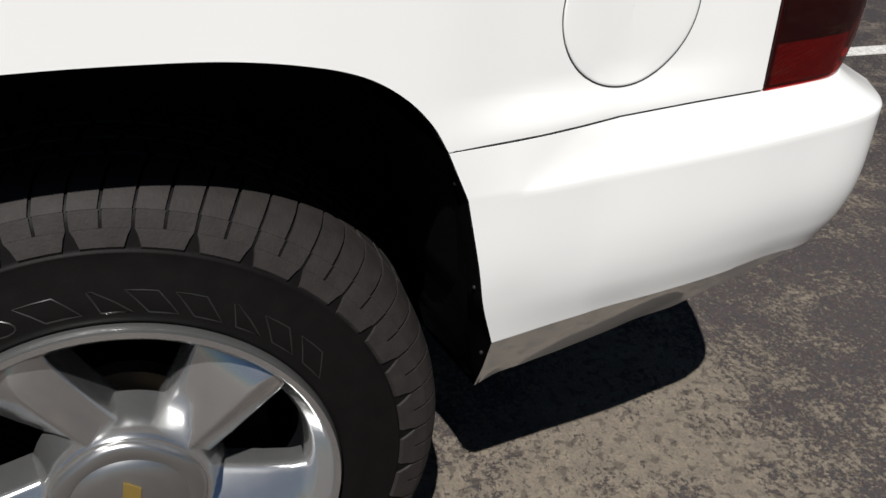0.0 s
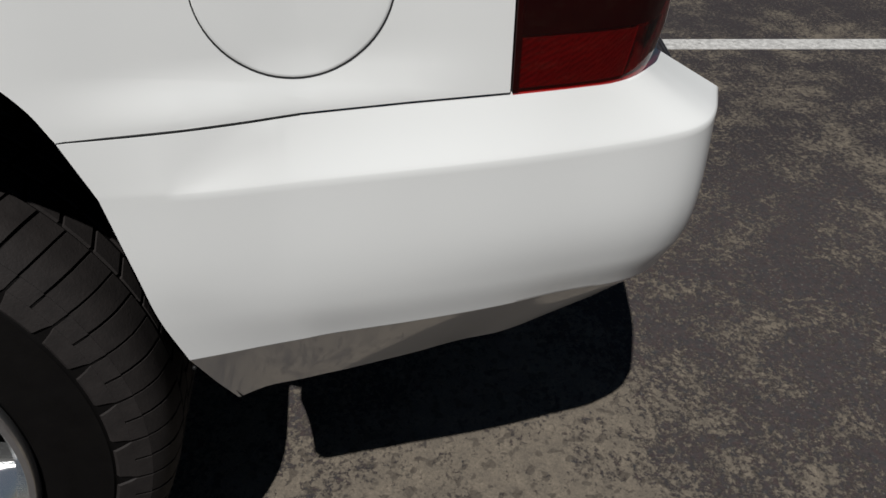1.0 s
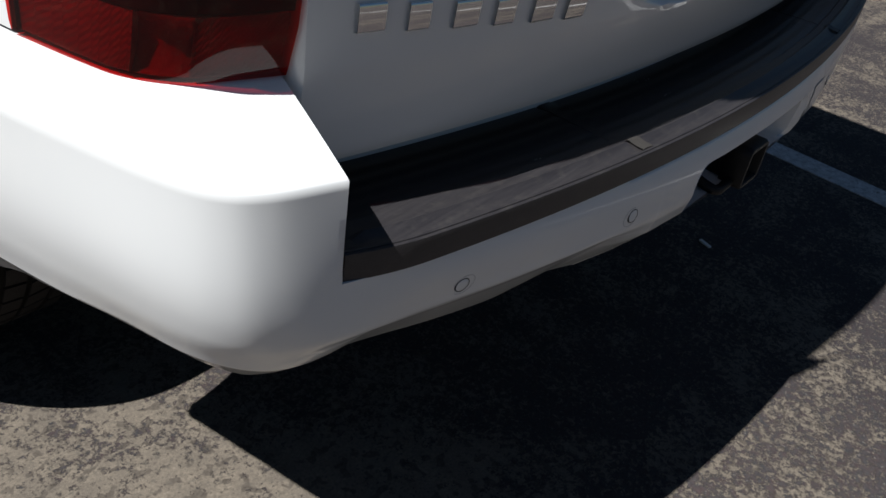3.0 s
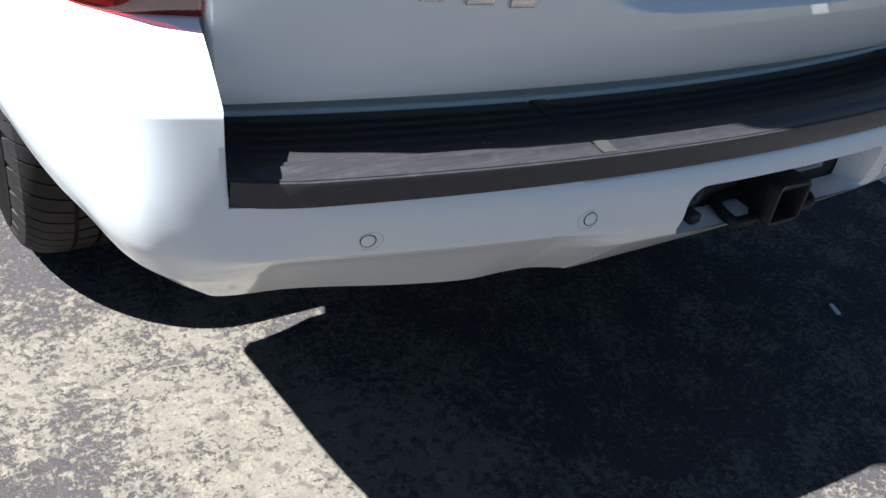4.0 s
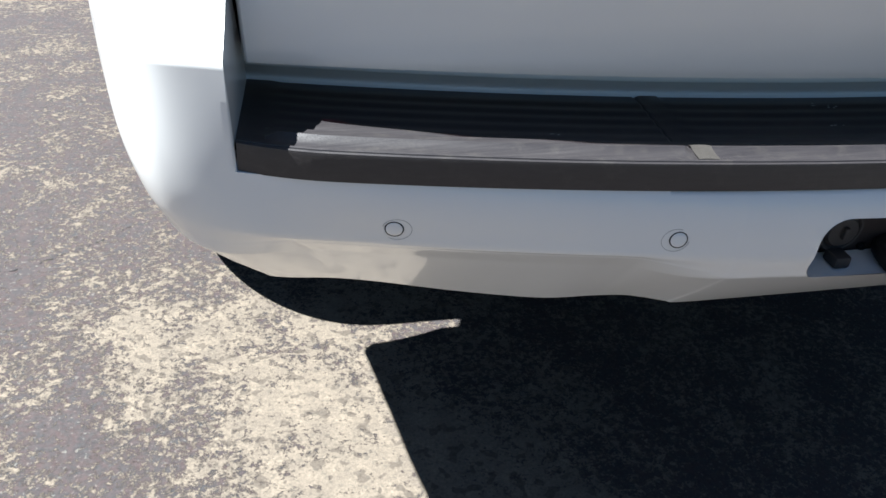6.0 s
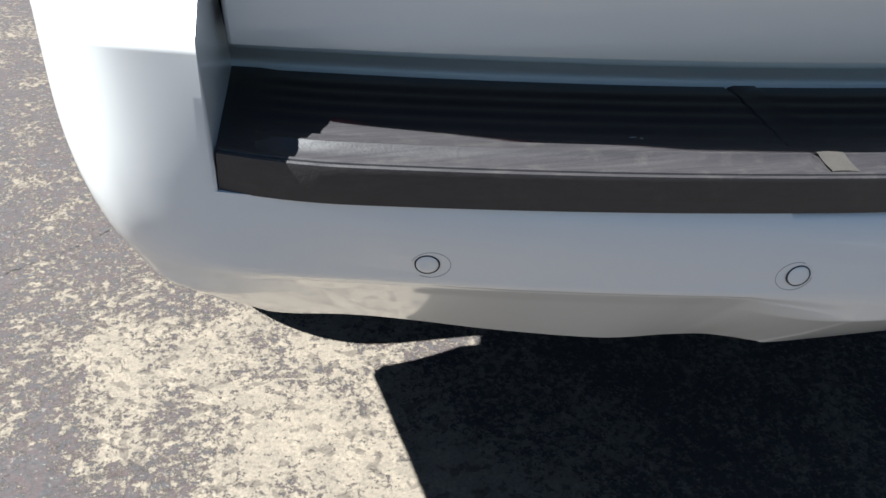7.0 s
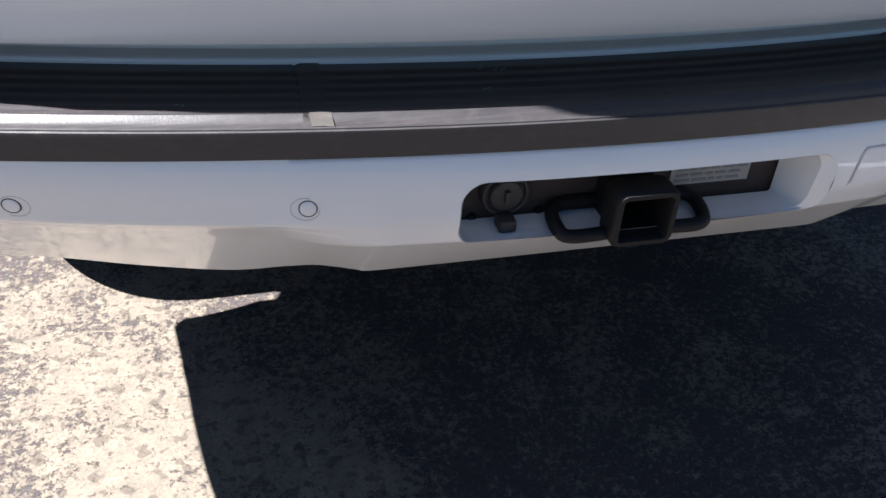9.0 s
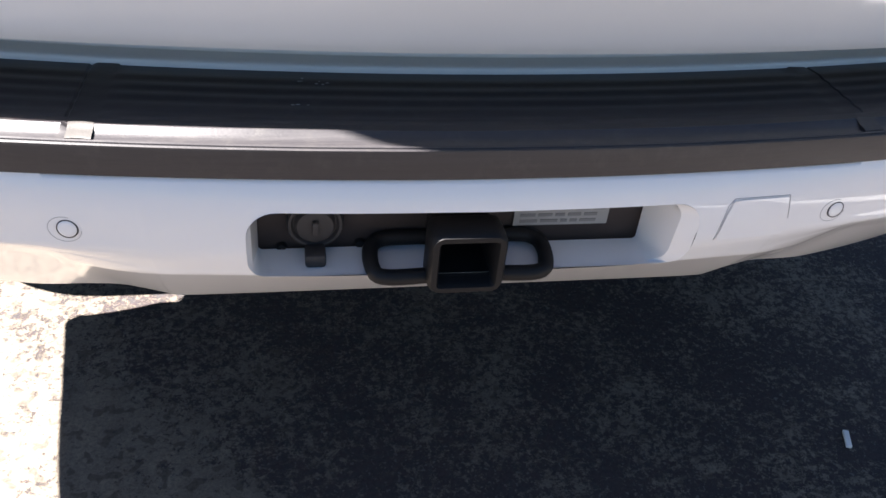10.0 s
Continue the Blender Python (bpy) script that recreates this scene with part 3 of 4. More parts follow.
def bumper_mesh():
    bm = bmesh.new()
    turn = 12 * (len(STATIONS) - 1)      # where the side ends at the horn
    top, cr = (curve([q[k] for q in STATIONS]) for k in (0, 1))
    lower = [curve([q[k] for q in STATIONS] + [q[k - 2] for q in REAR]) for k in (2, 3, 4, 5)]
    m66, m60, lc, bt = lower
    # along the rear the lower crease stands higher, over a narrow facet that leans under
    edge, lc = lc, [p.copy() for p in lc]
    edge = [p.copy() for p in edge]
    for p, q, foot in zip(lc, edge, bt):
        w = interp([(-0.84, 0.0), (-0.80, 0.15), (-0.70, 1.0), (-0.40, 1.0), (-0.375, 0.93), (-0.33, 0.5), (-0.285, 0.07), (-0.26, 0.0)], p.x) if p.y < 0.24 else 0.0
        d = Vector((p.x, p.y - 0.7, 0)).normalized()
        p += d * 0.001 * w + Vector((0, 0, 0.028 * w))
        q += (p.lerp(foot, 0.16) - d * 0.001 - q) * w
        if p.y < 0.2:
            k = min(1.0, max(0.0, (0.40 - abs(p.x)) / 0.12))
            k = 0.004 * k * k * (3 - 2 * k)
            p -= d * k
            q -= d * k
    low = [between(lc, edge, 0.03), between(lc, edge, 0.5), between(lc, edge, 0.95)] + lower_rails(edge, bt)
    side_face = columns(list(zip(cr, m66[:turn + 1], m60[:turn + 1], lc[:turn + 1])))
    rear_face_ = columns(list(zip(m66[turn:], m60[turn:], lc[turn:])))
    # the rear face rolls over towards the step
    for k in range(1, 12):
        for i, p in enumerate(rear_face_[k]):
            p.y -= 0.0042 * 6.75 * (k / 12) * (1 - k / 12) ** 2 * min(1.0, i / 14)
    for a, b in zip(side_face[12:], rear_face_):
        b[0] = a[-1]
    for mirror in (False, True):
        inner = [p + Vector((0.10, 0.06 * min(1.0, max(0.0, (0.5 - p.y) / 0.2)), -0.001)) for p in top]
        loft(bm, [inner] + [facet(top, cr, u) for u in FACET] + [between(side_face[0], side_face[1], 0.08)] + side_face[1:-1]
             + [between(side_face[-2], side_face[-1], 0.85)] + [r[:turn + 1] for r in low], mirror=mirror)
        loft(bm, [[p + Vector((0, 0.02, 0.0)) for p in rear_face_[0]]] + rear_face_[:-1] + [between(rear_face_[-2], rear_face_[-1], 0.85)] + [r[turn:] for r in low], mirror=mirror)
        # inner cheek beside the step
        cheek = [top[-1]] + [facet(top, cr, u)[-1] for u in FACET] + [between(side_face[0], side_face[1], 0.08)[-1]] + [r[-1] for r in side_face[1:13]]
        level = catmull([(-0.732, 0.250, 0.6815), (-0.736, 0.210, 0.6815), (-0.741, 0.165, 0.6815), (-0.7445, 0.132, 0.6815), (-0.747, 0.109, 0.6815)], len(FACET) + 1)
        foot = level + catmull([(-0.7472, 0.1045, 0.6805), (-0.7472, 0.1015, 0.674), (-0.7468, 0.1000, 0.660)], len(cheek) - len(FACET) - 1)
        loft(bm, [cheek, [p.lerp(q, 0.06) for p, q in zip(cheek, foot)], [p.lerp(q, 0.5) for p, q in zip(cheek, foot)], foot], mirror=mirror)
    return weld(bm, 0.0006)


def rounded(x0, x1, z0, z1, r, n=8):
    out = []
    for cx, cz, a0 in ((x1 - r, z1 - r, 0), (x0 + r, z1 - r, 90), (x0 + r, z0 + r, 180), (x1 - r, z0 + r, 270)):
        for k in range(n + 1):
            a = radians(a0 + 90 * k / n)
            out.append((cx + r * math.cos(a), cz + r * math.sin(a)))
    return out


def cut(ob, cutter_bm):
    """Take a shape away from a mesh for good."""
    tool = new("tool", mesh_of("tool", cutter_bm, PAINT, 0))
    mod = ob.modifiers.new("cut", "BOOLEAN")
    mod.operation, mod.object, mod.solver = "DIFFERENCE", tool, "EXACT"
    me = bpy.data.meshes.new_from_object(ob.evaluated_get(bpy.context.evaluated_depsgraph_get()))
    ob.modifiers.clear()
    ob.data = me
    bpy.data.objects.remove(tool)


def arch_flange(sx):
    bm = bmesh.new()
    edge = [Vector((STATIONS[0][0][0], *q)) for q in spread([p[1:] for p in STATIONS[0]], 40)]
    for q in edge:
        q.x = interp([(p[2], p[0]) for p in STATIONS[0][::-1]], q.z)
    loft(bm, [[Vector((sx * (q.x + dx), q.y + dy, q.z)) for q in edge] for dx, dy in ((0.0015, -0.006), (0.0012, 0.0015), (0.02, 0.004), (0.06, 0.012), (0.12, 0.024), (0.20, 0.037), (0.27, 0.042))])
    return bm


for sx in (1, -1):
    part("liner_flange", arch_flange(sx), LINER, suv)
bumper = part("rear_bumper", bumper_mesh(), BUMPER, suv, "white painted rear bumper with a black step", 62)
cb = bmesh.new()
prism(cb, rounded(-0.207, 0.203, 0.553, 0.633, 0.026), 0.2, Matrix(((1, 0, 0, 0), (0, 0, 1, -0.06), (0, 1, 0, 0), (0, 0, 0, 1))))


def middle_face(f):
    return all(abs(v.co.x) < 0.30 and v.co.y < 0.03 and v.co.z > 0.50 for v in f.verts)


eb = bmesh.new()
eb.from_mesh(bumper.data)
mid = eb.copy()
bmesh.ops.delete(eb, geom=[f for f in eb.faces if middle_face(f)], context="FACES")
bmesh.ops.delete(mid, geom=[f for f in mid.faces if not middle_face(f)], context="FACES")
mid_ob = new("middle", mesh_of("middle", mid, BUMPER, 0))
cut(mid_ob, cb)
eb.from_mesh(mid_ob.data)
bmesh.ops.delete(eb, geom=[f for f in eb.faces if abs(f.calc_center_median().x) < 0.21 and 0.551 < f.calc_center_median().z < 0.638 and f.calc_center_median().y > 0.024], context="FACES")
weld(eb, 0.0002)
bmesh.ops.recalc_face_normals(eb, faces=eb.faces)
eb.to_mesh(bumper.data)
bumper.data.shade_smooth()
bumper.data.set_sharp_from_angle(angle=radians(62))
bpy.data.objects.remove(mid_ob)
eb.free()


solid = mesh_of("probe", bumper_mesh(), PAINT, 62)
probe = new("probe", solid)


def rear_hit(x, z):
    """Place and normal on the bumper's rear face."""
    _, p, n, _ = probe.ray_cast((x, -0.5, z), (0, 1, 0))
    return p, n


def rear_face(x, z):
    return rear_hit(x, z)[0].y


def true_normals(me):
    """Smooth normals of the uncut face for the pieces round the hitch opening."""
    normals = [n.vector.copy() for n in me.corner_normals]
    soft = [n.vector.copy() for n in solid.corner_normals]
    for loop in me.loops:
        co = me.vertices[loop.vertex_index].co
        if abs(co.x) > 0.302 or co.y > 0.05 or co.z < 0.50:
            continue
        _, at, _, face = probe.closest_point_on_mesh(co + Vector((0, -0.001, -0.0006 if co.z > 0.6585 else 0.0)))
        f = solid.polygons[face]
        weights = poly_3d_calc([solid.vertices[k].co for k in f.vertices], at)
        n = Vector()
        for k, w in zip(f.loop_indices, weights):
            n += soft[k] * w
        n.normalize()
        if n.dot(normals[loop.index]) > 0.6:
            normals[loop.index] = n
    me.normals_split_custom_set(normals)


true_normals(bumper.data)


# flared white lining of the hitch opening
ob_ = bmesh.new()
o1 = rounded(-0.207, 0.203, 0.553, 0.633, 0.026)
o2 = rounded(-0.203, 0.186, 0.5525, 0.632, 0.020)
o3 = rounded(-0.199, 0.171, 0.555, 0.631, 0.004)
loft(ob_, [[(x, rear_face(x, z) - 0.0004, z) for x, z in o1], [(x, rear_face(x, z) + 0.007, z) for x, z in o2], [(x, 0.059, z) for x, z in o3]], closed=True)
part("opening_lining", ob_, BUMPER, bumper, "white flared lining of the hitch opening", 18)

# step pad: profile over the depth, ribs proud, broken by smooth gaps
PAD_PROFILE = [(0.0005, 0.6605), (0.000, 0.685), (0.0008, 0.6882), (0.0030, 0.6888), (0.0035, 0.6878), (0.0048, 0.6878), (0.0053, 0.6890), (0.0074, 0.6894), (0.0086, 0.6872), (0.016, 0.6872), (0.020, 0.6880), (0.0255, 0.6908), (0.0275, 0.6920), (0.0295, 0.6918), (0.0320, 0.6890), (0.038, 0.6886), (0.0435, 0.6882)]
d_ = 0.047
while d_ < 0.130:
    PAD_PROFILE += [(d_, 0.6839), (d_ + 0.004, 0.6841), (d_ + 0.0075, 0.6847), (d_ + 0.011, 0.6848), (d_ + 0.0150, 0.6844)]
    d_ += 0.0185
PAD_PROFILE += [(0.150, 0.6828), (0.200, 0.6828)]


def pad_front(x):
    return 0.0095 + 0.147 * x * x + 0.010 * (max(0.0, abs(x) - 0.66) / 0.082) ** 2


pb = bmesh.new()
pad_xs = [-0.742 + 1.484 * i / 120 for i in range(121)]
GAPS = [(-0.342, -0.322), (0.360, 0.380)]
SEAMS = [(-0.3485, -0.3460), (0.3830, 0.3855)]


def pad_z(x, d, z):
    if any(a < x < b for a, b in SEAMS) and d > 0.046:
        return z - 0.0012
    if any(a < x < b for a, b in GAPS) and 0.0085 < d < 0.040:
        return min(z, 0.6886)
    if any(a < x < b for a, b in GAPS) and d > 0.046:
        return 0.6842
    if abs(x) > 0.714 and d > 0.012:
        return 0.6840
    return z


for a, b in GAPS + SEAMS:
    pad_xs = [x for x in pad_xs if not (a - 0.004 < x < b + 0.004)] + [a - 0.0007, a + 0.0007, b - 0.0007, b + 0.0007]
pad_xs.sort()
loft(pb, [[(x * interp([(0.0, 1.0055), (0.03, 1.0055), (0.18, 0.986)], d), pad_front(x) + d, pad_z(x, d, z)) for x in pad_xs] for d, z in PAD_PROFILE])
part("step_pad", pb, PAD, bumper, "black ribbed plastic step pad", 30)

# smooth plates that bridge the joints of the pad, coloured lighter as if sunlit
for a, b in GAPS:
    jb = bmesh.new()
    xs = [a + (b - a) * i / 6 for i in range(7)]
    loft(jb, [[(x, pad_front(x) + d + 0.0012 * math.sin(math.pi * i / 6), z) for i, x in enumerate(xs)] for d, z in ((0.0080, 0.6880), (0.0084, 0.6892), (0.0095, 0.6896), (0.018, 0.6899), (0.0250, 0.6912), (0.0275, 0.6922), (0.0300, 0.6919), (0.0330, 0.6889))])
    part("joint_plate", jb, PLATE, bumper, "smooth joint plate with sunlight in its lighter grey", 30)

# pale scuffs on the pad
sc_rng = random.Random(8)
for cx, cy, k in ((-0.150, 0.144, 2), (-0.134, 0.139, 4), (-0.157, 0.096, 3), (-0.46, 0.10, 2)):
    for _ in range(k):
        mb = bmesh.new()
        x, y = cx + sc_rng.uniform(-0.008, 0.008), cy + sc_rng.uniform(-0.004, 0.004)
        w, h = sc_rng.uniform(0.001, 0.003), sc_rng.uniform(0.0005, 0.0011)
        prism(mb, [(x - w, y), (x - 0.3 * w, y - h), (x + w, y - 0.4 * h), (x + 0.7 * w, y + 0.6 * h), (x - 0.2 * w, y + h)], 0.0003, Matrix.Translation((0, 0, 0.6846)))
        part("scuff_mark", mb, STICKER, bumper, "pale scuff in the plastic")

# sill strip under the tailgate
sb = bmesh.new()
loft(sb, [[(x, 0.127 + 0.152 * x * x + dy, z) for x in XS] for dy, z in ((0.0345, 0.6815), (0.0347, 0.6860), (0.0355, 0.6882), (0.0375, 0.6896), (0.0420, 0.6902), (0.0520, 0.6905), (0.0550, 0.6910), (0.0562, 0.6925), (0.0566, 0.698), (0.0570, 0.717), (0.0575, 0.77))])
part("tailgate_sill", sb, PAINT, suv, "white painted sill with a rounded foot")
# dark strip put in for the shade between tailgate and sill
sg = bmesh.new()
loft(sg, [[(x, 0.217 + 0.152 * x * x, z) for x in XS] for z in (0.69, 0.77)])
tube(sg, [(x, 0.127 + 0.152 * x * x + 0.054, 0.722) for x in XS], 0.005, 8)
part("tailgate_shade_strip", sg, PAD, suv, "dark strip for the shade under the tailgate")

# parking sensors
def disc_rings(bm, rings, m, n=32):
    loft(bm, [[m @ Vector((r * math.cos(a), r * math.sin(a), h)) for a in [math.pi * 2 * k / n for k in range(n)]] for r, h in rings], closed=True)
    return bm


for x in (-0.611, -0.35, 0.35, 0.611):
    z = 0.612
    place = rear_hit(x, z)[0]
    u = rear_hit(x + 0.008, z)[0] - rear_hit(x - 0.008, z)[0]
    w = rear_hit(x, z + 0.008)[0] - rear_hit(x, z - 0.008)[0]
    out = u.cross(w).normalized()
    if out.y > 0:
        out = -out
    out = (out + Vector((0, 0, 0.08))).normalized()
    m = Matrix.Translation(place) @ out.to_track_quat("Z", "Y").to_matrix().to_4x4()
    sensor = part("parking_sensor", disc_rings(bmesh.new(), ((0.0078, -0.002), (0.0078, 0.0009), (0.0073, 0.0013), (0.0040, 0.0014), (0.0001, 0.0014)), m), BUMPER, bumper, "round white parking sensor")
    part("sensor_gasket", disc_rings(bmesh.new(), ((0.0076, -0.001), (0.0079, 0.0010), (0.0088, 0.0010), (0.0091, -0.001)), m), BLACK if abs(x) > 0.5 else GREY, bumper, "thin black ring gap")
    ar = bmesh.new()
    turn0 = -120 if x < -0.5 else 70
    tube(ar, [rear_hit(place.x + 0.0025 * (1 if x < -0.5 else -1) + 0.0135 * math.cos(a), z - 0.001 + 0.0125 * math.sin(a))[0] for a in [radians(turn0 + 15 * k) for k in range(20)]], 0.0003, 5)
    part("sensor_bezel", ar, EDGE, bumper, "faint oval edge line")

# tow eye cover
tb = bmesh.new()
loft(tb, [[(x, rear_face(x, z) - 0.0012, z) for x in [a + (b - a) * i / 6 for i in range(7)]] for a, b, z in ((0.225, 0.297, 0.590), (0.227, 0.295, 0.604), (0.229, 0.293, 0.618), (0.233, 0.290, 0.633))])
cover = part("tow_eye_cover", tb, BUMPER, bumper, "square white tow eye cover")
tg = bmesh.new()
for (xa, za), (xb, zb) in (((0.2235, 0.590), (0.2285, 0.628)), ((0.2285, 0.628), (0.2335, 0.6345)), ((0.2335, 0.6345), (0.2915, 0.6345)), ((0.2915, 0.6345), (0.2975, 0.608))):
    tube(tg, [(xa + (xb - xa) * i / 6, rear_face(xa + (xb - xa) * i / 6, za + (zb - za) * i / 6) - 0.0002, za + (zb - za) * i / 6) for i in range(7)], 0.00035, 6)
part("cover_gap", tg, EDGE, bumper, "thin grey gap round the tow eye cover")

bpy.data.objects.remove(probe)

# ---- tail lamps ----
for mirror in (False, True):
    lb_ = bmesh.new()
    zs = [0.8158, 0.818, 0.826, 0.86, 0.9, 1.0, 1.15, 1.3, 1.318, 1.322]
    gr = [0.0008, 0.0018, 0.003, 0.004, 0.0042, 0.0042, 0.0042, 0.003, 0.001, -0.004]
    loft(lb_, [corner_rail(z, g, 40) for z, g in zip(zs, gr)], mirror=mirror)
    lamp = part("tail_lamp", lb_, LENS, suv, "red plastic tail lamp lens", 60)
    for a, b, mat, depth, note in ((0.02, 0.36, LAMP_IN, -0.002, "bright red faceted side reflector"), (0.62, 0.98, LAMP_DEEP, -0.004, "red faceted rear reflector")):
        ib = bmesh.new()
        cells = [corner_rail(0.819 + 0.0033 * j, 0.0, 100, a, b) for j in range(16)]
        middle = Vector((-0.70, 0.36, 0))
        for j, row in enumerate(cells):
            for i, q in enumerate(row):
                d = Vector((q.x - middle.x, q.y - middle.y, 0)).normalized()
                row[i] = q + d * (depth - (0.0004 if (i + j) % 2 else 0.0))
        loft(ib, cells, mirror=mirror)
        part("reflector", ib, mat, lamp, note, 0)
    ib = bmesh.new()
    loft(ib, [corner_rail(z, g, 100, 0.36, 0.62) for z, g in ((0.819, -0.003), (0.824, -0.006), (0.845, -0.009), (0.860, -0.009), (0.8685, -0.004))], mirror=mirror)
    part("bulb_cavity", ib, LAMP_DEEP, lamp, "deep red bulb cavity")
    for f in (0.36, 0.62):
        rb_ = bmesh.new()
        loft(rb_, [[corner_rail(z, g, 101, f, f)[0] for z in (0.819, 0.843, 0.869)] for g in (-0.008, -0.0005)] + [[corner_rail(z, -0.008, 101, f + 0.01, f + 0.01)[0] for z in (0.819, 0.843, 0.869)]], mirror=mirror)
        part("divider", rb_, LAMP_DEEP, lamp)
    kb = bmesh.new()
    loft(kb, [corner_rail(z, g, 60, 0.02, 0.61) for z, g in ((0.869, -0.008), (0.870, -0.002), (0.90, 0.003), (0.95, 0.0036), (1.15, 0.0036), (1.30, 0.0024), (1.321, 0.0))], mirror=mirror)
    loft(kb, [corner_rail(z, g, 60, 0.60, 1.0) for z, g in ((0.869, -0.008), (0.870, -0.004), (0.888, -0.004), (0.889, -0.007))], mirror=mirror)
    loft(kb, [corner_rail(z, g, 60, 0.60, 1.0) for z, g in ((0.945, -0.006), (0.947, 0.0038), (1.15, 0.0038), (1.30, 0.0028), (1.321, 0.0008))], mirror=mirror)
    part("housing", kb, LAMP_DARK, lamp, "dark inner housing")
    ub_ = bmesh.new()
    loft(ub_, [corner_rail(z, g, 60, 0.60, 1.0) for z, g in ((0.889, -0.007), (0.90, -0.014), (0.935, -0.014), (0.945, -0.006))], mirror=mirror)
    part("upper_reflector", ub_, LAMP_DEEP, lamp, "dim red upper reflector")
    fb = bmesh.new()
    loft(fb, [[corner_rail(z, g, 80)[i] for z in (0.819, 0.9, 1.0, 1.15, 1.31)] for i, g in ((0, -0.008), (0, 0.0005), (1, 0.001), (1, -0.008))], mirror=mirror)
    part("bezel", fb, LAMP_DARK, lamp, "dark red lens border")

# ---- fuel door ----
FUEL_Y, FUEL_Z, FUEL_R = 0.555, 0.932, 0.0865


def on_panel(y, z, h):
    _, q, _, _ = left_panel.ray_cast((-2, y, z), (1, 0, 0))
    return q - Vector((h, 0, 0))


def door_ring(rings, n=72):
    bm = bmesh.new()
    loft(bm, [[on_panel(FUEL_Y + r * math.cos(a), FUEL_Z + r * math.sin(a), h) for a in [2 * math.pi * k / n for k in range(n)]] for r, h in rings], closed=True)
    return bm


fuel = part("fuel_door", door_ring(((FUEL_R - 0.001, -0.001), (FUEL_R - 0.0013, 0.0008), (FUEL_R - 0.0022, 0.0014), (FUEL_R - 0.004, 0.0016), (0.07, 0.0016), (0.055, 0.0016), (0.04, 0.0016), (0.02, 0.0016), (0.0005, 0.0016))), PAINT, suv, "round white fuel filler door")
part("door_gap", door_ring(((FUEL_R - 0.0012, -0.001), (FUEL_R - 0.0008, 0.0006), (FUEL_R + 0.0002, 0.0006), (FUEL_R + 0.0006, -0.001))), BLACK, fuel, "thin dark gap round the door")

# seam between bumper and quarter panel
for sx in (1, -1):
    gb2 = bmesh.new()
    top = catmull([s[0] for s in STATIONS[:5]], 40)
    tube(gb2, [Vector((sx * (p.x + 0.0012), p.y, p.z + 0.0012)) for p in top], 0.0009, 6)
    part("panel_gap", gb2, BLACK, suv, "dark gap over the bumper")


